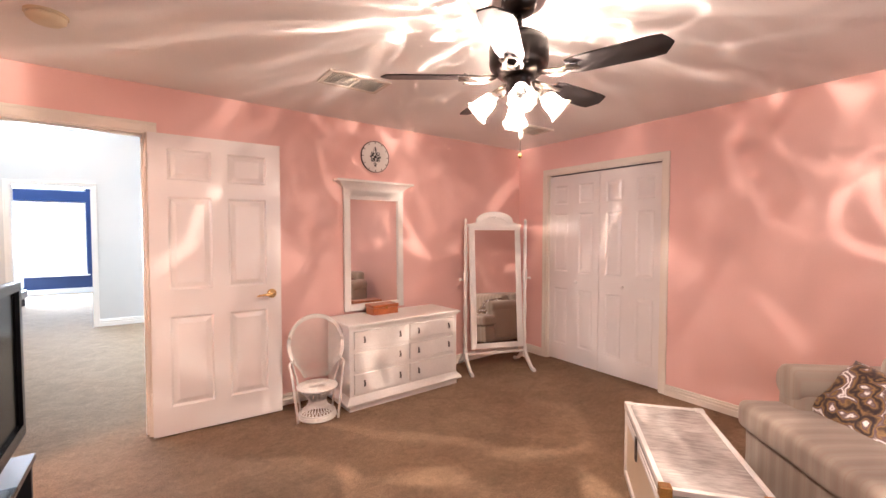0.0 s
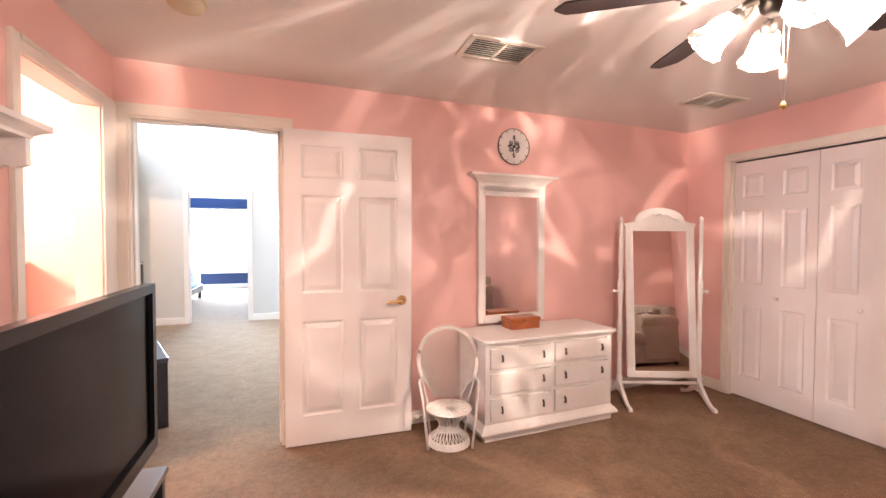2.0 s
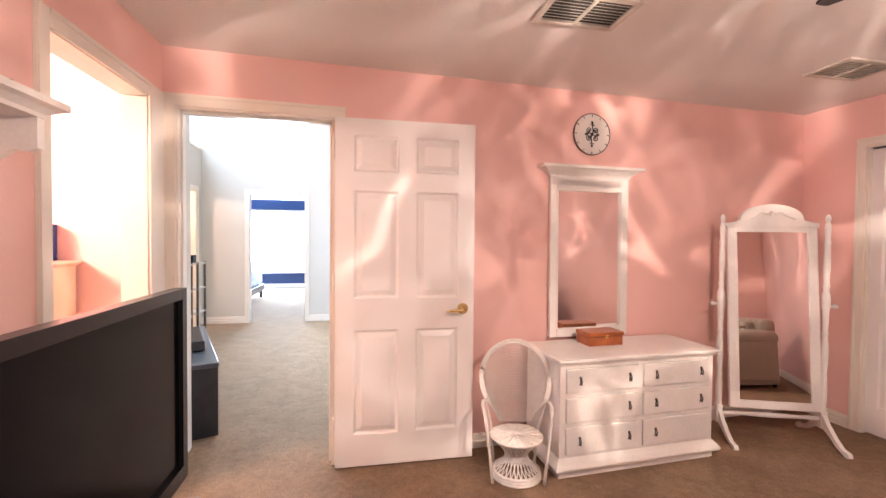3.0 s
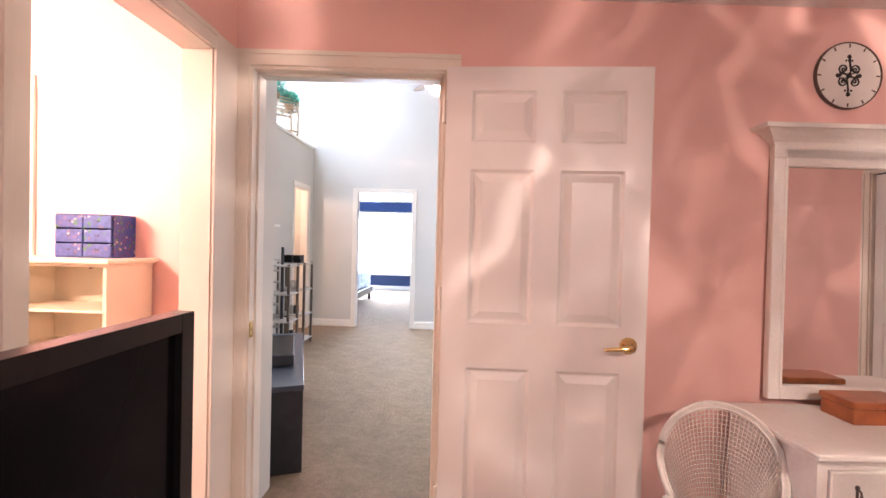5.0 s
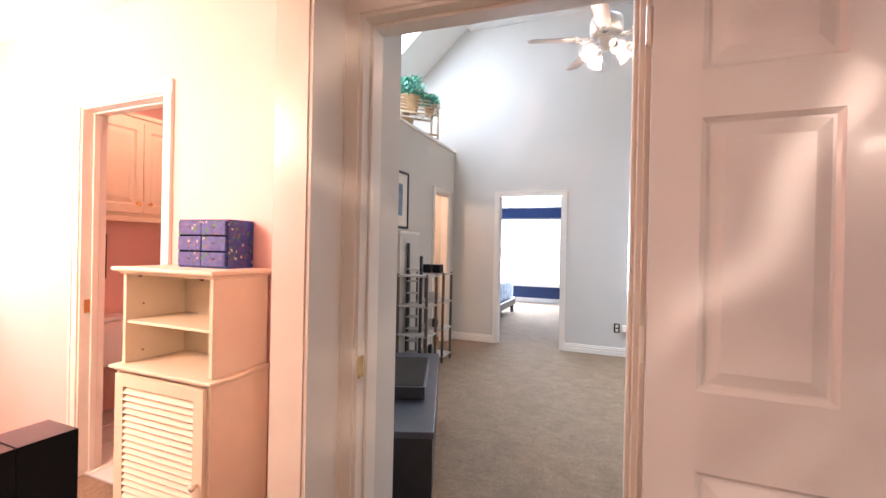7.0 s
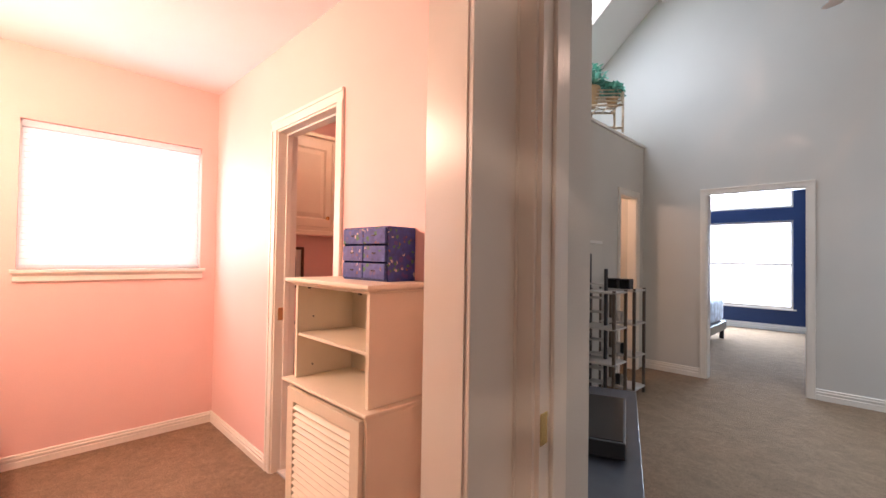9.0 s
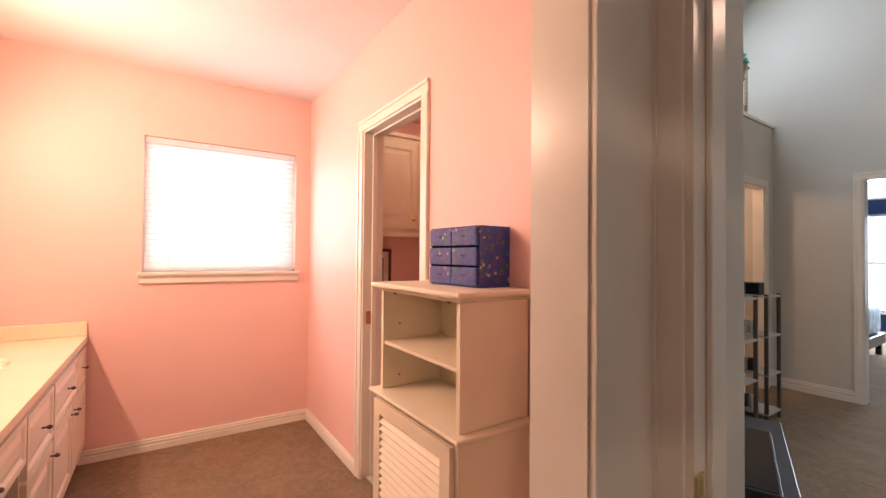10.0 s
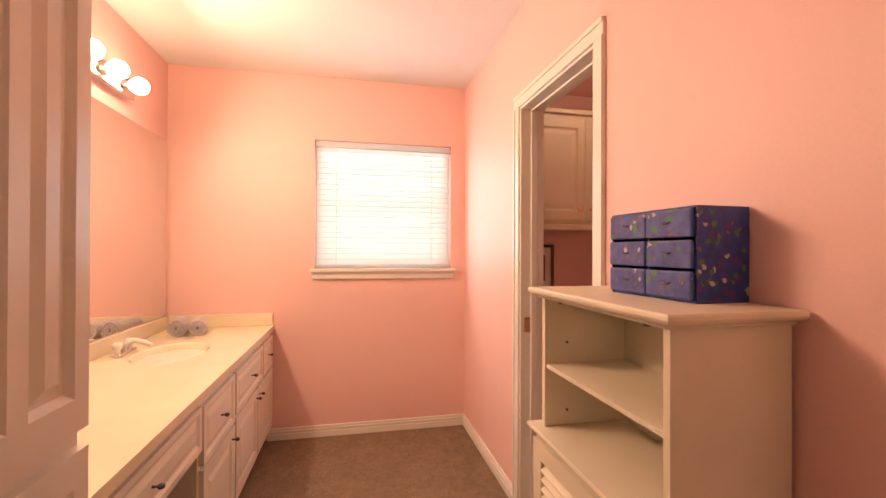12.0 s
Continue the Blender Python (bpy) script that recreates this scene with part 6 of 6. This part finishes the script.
def picture(name, m, w, h, label, frame_m, print_m, fwid=0.022):
    """A framed print in local x (width) and z (height), facing -y."""
    p = thing(name, label, "picture", m=m)
    f = bmesh.new()
    for a, b_, c, d in ((0, fwid, 0, h), (w - fwid, w, 0, h), (fwid, w - fwid, 0, fwid), (fwid, w - fwid, h - fwid, h)):
        box(f, a, b_, -0.022, 0, c, d, 0.003)
    part("frame", f, frame_m, p)
    part("mat_board", bx(fwid, w - fwid, -0.01, -0.004, fwid, h - fwid), MATB, p)
    part("print", bx(w * 0.25, w * 0.75, -0.012, -0.0101, h * 0.22, h * 0.78), print_m, p)
    return p


picture("framed_picture", pose(WET[0] + 0.002, 4.16, 1.03, 0, 0, 90), 0.27, 0.34, "small framed print on the toilet room wall", FRM, PICM)
sp = bmesh.new()
box(sp, 0, 0.0025, -0.002, 0.028, 0.91, 0.985, 0.001)
solid("strike_plate", sp, BRASS, "brass strike plate on the toilet room door jamb", "strike plate", m=pose(B0 + 0.0125, BN + 0.02, 0))

# ---- living room ----
# Console black made lighter and bluer for the reflection on its top.
TOPSHEEN = mat("black_laminate_sheen", (0.05, 0.056, 0.07), 0.3, var=0.15, scale=14, bump=0.04, bscale=120)
cs = thing("media_console", "long low black media console with a slanted placement", "console", m=pose(-0.615, 4.12, 0, 0, 0, 21.5))
# local y runs along its length, local -x is its depth
CL, CDP, CH = 1.40, 0.36, 0.50
part("top", bx(-CDP, 0.0, 0.0, CL, CH - 0.03, CH, bevel=0.003), TOPSHEEN, cs, "black satin top with a bluish reflection in its colour")
part("body", bx(-CDP + 0.02, -0.02, 0.015, CL - 0.015, 0.05, CH - 0.03), DARKWOOD, cs)
part("end_panel", bx(-CDP + 0.005, -0.005, 0.004, 0.03, 0.0, CH - 0.031), DARKWOOD, cs)
part("end_panel", bx(-CDP + 0.005, -0.005, CL - 0.03, CL - 0.004, 0.0, CH - 0.031), DARKWOOD, cs)
for k in range(3):
    part("door", bx(-0.021, -0.006, 0.035 + k * 0.445, 0.47 + k * 0.445, 0.06, CH - 0.036, bevel=0.003), DARKWOOD, cs)
pl_ = thing("media_player", "black disc player with a glossy top on the console", "electronics", m=pose(-0.615, 4.12, CH, 0, 0, 21.5))
part("case", bx(-0.30, -0.06, 0.38, 0.98, 0.006, 0.075, bevel=0.004), BLACKM, pl_)
part("top_panel", bx(-0.29, -0.07, 0.39, 0.97, 0.075, 0.078), BLACKG, pl_, "glossy black top")
part("silver_trim", bx(-0.315, -0.302, 0.30, 0.9, 0.0, 0.05, bevel=0.003), CHROME, pl_, "silver trim strip")

ALUM = mat("brown_metal_frame", (0.14, 0.11, 0.085), 0.35, 0.6, var=0.1)
RSH = mat("pale_grey_shelf", (0.52, 0.50, 0.46), 0.3, var=0.05)
rk = thing("shelf_rack", "narrow open rack with dark metal posts and pale shelves", "rack", m=pose(-2.03, 6.86, 0))
RW, RD = 0.36, 0.28
for x in (0.0, RW - 0.025):
    for y in (0.0, RD - 0.025):
        part("post", bx(x, x + 0.025, y, y + 0.025, 0.0, 1.03, bevel=0.002), ALUM, rk)
for z in (0.06, 0.37, 0.68, 1.0):
    part("shelf", bx(0.0, RW, 0.0, RD, z, z + 0.018, bevel=0.002), RSH, rk)
rk2 = copy_thing(rk, pose(-2.03, 6.40, 0))
tagged(rk2, "narrow open rack standing beside its twin against the wall")
for x, y in ((-1.80, 6.98), (-1.92, 6.98)):
    s_ = thing("small_speaker", "small black cube speaker on the rack", "speaker", "small speakers", m=pose(x, y, 1.018))
    part("case", bx(-0.05, 0.05, -0.05, 0.05, 0.0, 0.10, bevel=0.004), BLACKM, s_)
    part("grille", bx(-0.042, 0.042, -0.054, -0.05, 0.01, 0.09), BLACKG, s_)
mt_ = thing("disc_tower", "open disc tower with two dark posts and pale slats", "rack", m=pose(-2.0, 6.58, 0))
part("foot", bx(-0.03, 0.21, -0.09, 0.09, 0.0, 0.02, bevel=0.004), ALUM, mt_)
for x, h in ((0.0, 1.36), (0.16, 1.22)):
    part("post", bx(x, x + 0.022, -0.02, 0.02, 0.02, h, bevel=0.003), BLACKM, mt_)
for k in range(8):
    part("slat", bx(0.022, 0.16, -0.06, 0.05, 0.16 + k * 0.13, 0.172 + k * 0.13, bevel=0.002), RSH, mt_)
for k in range(6):
    j_ = thing("glass_jar", "small clear glass jar on the rack", "jar", "glass jars", m=pose(-1.86 + 0.05 * (k % 2), 6.95, (0.078, 0.388, 0.698)[k // 2]))
    part("jar", lat([(0.0, 0.0), (0.03, 0.0), (0.034, 0.01), (0.034, 0.08), (0.025, 0.1), (0.0, 0.1)], 14), RSH if k % 3 else BLACKM, j_, smooth=True)
PHOTO = mat("blue_grey_photo", (0.25, 0.33, 0.42), 0.25, var=0.4, scale=4)
picture("framed_picture", pose(LW + 0.002, 6.12, 1.52, 0, 0, 90), 0.54, 0.62, "black-framed blue picture on the living room wall", BLACKM, PHOTO)
WOODP = mat("pale_wood_rack", (0.55, 0.42, 0.28), 0.5, var=0.2, scale=20)
cr2 = thing("low_screen", "pale framed board leaning below the picture", "board", m=pose(LW + 0.01, 6.45, 0.0, 0, 0, 90))
part("board", bx(0.0, 0.46, -0.03, 0.0, 0.0, 1.46, bevel=0.004), GREY, cr2)
part("rim", bx(-0.006, 0.466, -0.036, 0.0, 1.46, 1.49, bevel=0.004), WHITEW, cr2)

OUT = mat("dark_outlet_plate", (0.03, 0.025, 0.02), 0.35)
ou = thing("wall_outlet", "dark bronze wall outlet plate", "outlet", m=pose(0.17, LN, 0.35))
part("plate", bx(-0.036, 0.036, -0.006, 0, -0.058, 0.058, bevel=0.002), OUT, ou)
part("socket", bx(-0.017, 0.017, -0.009, -0.006, 0.008, 0.042, bevel=0.002), TRIM, ou)
part("socket", bx(-0.017, 0.017, -0.009, -0.006, -0.042, -0.008, bevel=0.002), TRIM, ou)
ad = thing("plug_adapter", "white plug adapter beside the outlet", "adapter", m=pose(0.28, LN, 0.35))
part("body", bx(-0.05, 0.04, -0.04, 0, -0.04, 0.04, bevel=0.006), TRIM, ad)
part("cord", tb([(0.03, -0.03, -0.01), (0.1, -0.03, 0.0), (0.14, -0.03, -0.15), (0.16, -0.03, -0.34)], 0.004, 6), OUT, ad)

# plants and wicker rack on the ledge
RAT = mat("honey_rattan", (0.62, 0.48, 0.33), 0.5, var=0.2, scale=30, bump=0.2, bscale=100)
pr = thing("rattan_rack", "pale rattan two-tier rack standing on the plant ledge", "rack", m=pose(-2.82, 7.02, 2.71, 0, 0, -48))
for x in (0.0, 0.26):
    for y in (0.0, 0.85):
        part("post", tb([(x, y, 0.0), (x, y, 0.48)], 0.014, 8), RAT, pr, smooth=True)
for z in (0.05, 0.30):
    s_ = bmesh.new()
    for x in (0.0, 0.26):
        tube(s_, [(x, 0, z), (x, 0.85, z)], 0.013, 8)
    for k in range(9):
        tube(s_, [(0, k * 0.1, z), (0.26, k * 0.1, z)], 0.008, 6)
    part("shelf", s_, RAT, pr, smooth=True)
s_ = bmesh.new()
for z in (0.35, 0.39, 0.43, 0.47):
    for x in (0.0, 0.26):
        tube(s_, [(x, 0, z), (x, 0.85, z)], 0.008, 6)
    for y in (0.0, 0.85):
        tube(s_, [(0, y, z), (0.26, y, z)], 0.008, 6)
part("rail", s_, RAT, pr, smooth=True)
bk = thing("wicker_basket", "flat brown wicker basket on the rattan rack", "basket", m=pose(-2.40, 7.16, 2.775))
b_ = bmesh.new()
for k in range(8):
    ring(b_, 0, 0, 0.01 + k * 0.02, 0.10 + 0.004 * k, 0.011, 24)
part("weave", b_, mat("brown_wicker", (0.30, 0.19, 0.10), 0.6, var=0.3, scale=40), bk, smooth=True)
LEAF = mat("green_silk_leaf", (0.11, 0.38, 0.28), 0.45, var=0.5, scale=20)
POT = mat("tan_clay_pot", (0.52, 0.33, 0.17), 0.6, var=0.15, scale=12)
rng = random.Random(5)


def potted(x, y, z, r, n, pot_r, label):
    p = thing("potted_plant", label, "plant", "ledge plants", m=pose(x, y, z))
    part("pot", lat([(0.0, 0.0), (pot_r * 0.75, 0.0), (pot_r, pot_r * 1.4), (pot_r * 1.06, pot_r * 1.42), (pot_r * 1.06, pot_r * 1.6), (pot_r * 0.9, pot_r * 1.6), (0.0, pot_r * 1.5)], 20), POT, p, smooth=True)
    lf = bmesh.new()
    st = bmesh.new()
    for i in range(n):
        a, e = rng.uniform(0, 2 * math.pi), rng.uniform(-0.5, 1.4)
        d = r * rng.uniform(0.35, 1.0)
        c = Vector((d * math.cos(a) * math.cos(e) * 0.9, d * math.sin(a) * math.cos(e), pot_r * 1.6 + 0.06 + 0.85 * d * math.sin(e)))
        if i % 5 == 0:
            tube(st, [(0, 0, pot_r * 1.5), (c.x * 0.5, c.y * 0.5, c.z * 0.8 + 0.03), c], 0.003, 4)
        s = rng.uniform(0.028, 0.055)
        m = Matrix.Translation(c) @ Euler((rng.uniform(-1, 1), rng.uniform(-1, 1), a)).to_matrix().to_4x4()
        pts = [(-s, 0, 0), (-0.3 * s, -0.5 * s, 0.12 * s), (0.5 * s, -0.4 * s, 0.1 * s), (s, 0, -0.1 * s), (0.5 * s, 0.4 * s, 0.1 * s), (-0.3 * s, 0.5 * s, 0.12 * s)]
        mid = lf.verts.new(m @ Vector((0, 0, -0.08 * s)))
        vs = [lf.verts.new(m @ Vector(q)) for q in pts]
        for k in range(6):
            lf.faces.new((mid, vs[k], vs[(k + 1) % 6]))
    part("foliage", lf, LEAF, p)
    part("stem", st, LEAF, p)


potted(-2.34, 7.22, 3.02, 0.24, 260, 0.13, "bushy green plant in a tan pot on the rattan rack")
potted(-2.13, 7.38, 3.02, 0.13, 110, 0.06, "small trailing green plant on the rattan rack")
lfan = ceiling_fan((0.02, 5.95), 4.42, 2.99, 0.60, [50 + 72 * i for i in range(5)], TRIM, CHROME, mat("pale_grey_blade", (0.45, 0.43, 0.41), 0.4, var=0.1), SHADE, "pale five-blade ceiling fan with lit glass shades", [30, 120, 210, 300], watts=LIVING_WATTS, name_light="living_fan_light", colour=kelvin(2700))

# ---- blue bedroom ----
QUILT = mat("blue_white_quilt", (0.55, 0.64, 0.74), 0.8, var=0.4, scale=9, bump=0.3, bscale=40)
bd = thing("bed", "made bed with blue and white quilt on a dark frame", "bed", m=pose(-3.6, 9.75, 0))
part("mattress", soft_box(0.0, 1.78, 0.0, 1.5, 0.3, 0.68, 0.06, 0.03), QUILT, bd, smooth=True)
part("frame", bx(0.02, 1.82, 0.02, 1.48, 0.16, 0.3, bevel=0.01), DARKWOOD, bd)
for x in (0.06, 1.76):
    for y in (0.06, 1.44):
        part("leg", bx(x - 0.03, x + 0.03, y - 0.03, y + 0.03, 0.0, 0.16), DARKWOOD, bd)
ceiling_fan((-1.5, 11.4), 3.2, 2.62, 0.6, [10 + 72 * i for i in range(5)], DARKWOOD, DARKWOOD, DARKWOOD, FROST, "dark ceiling fan in the blue bedroom", [45, 225], watts=0.5, name_light="blue_fan_light", colour=kelvin(3200))

# ---- toilet room floor tiles ----
tile_me = None
for i in range(6):
    for j in range(5):
        x, y = WET[0] + 0.005 + i * 0.305, BN + 0.035 + j * 0.305
        if x + 0.298 > WET[1] + 0.13:
            continue
        if tile_me is None:
            t_ = bx(0.0, 0.298, 0.0, 0.298, 0.0, 0.005, bevel=0.0015)
            o = part("tile", t_, TILE, toilet_floor)
            tile_me = o.data
        else:
            o = new("tile", tile_me)
            o.parent = toilet_floor
        o.matrix_local = pose(x, y, 0.004)
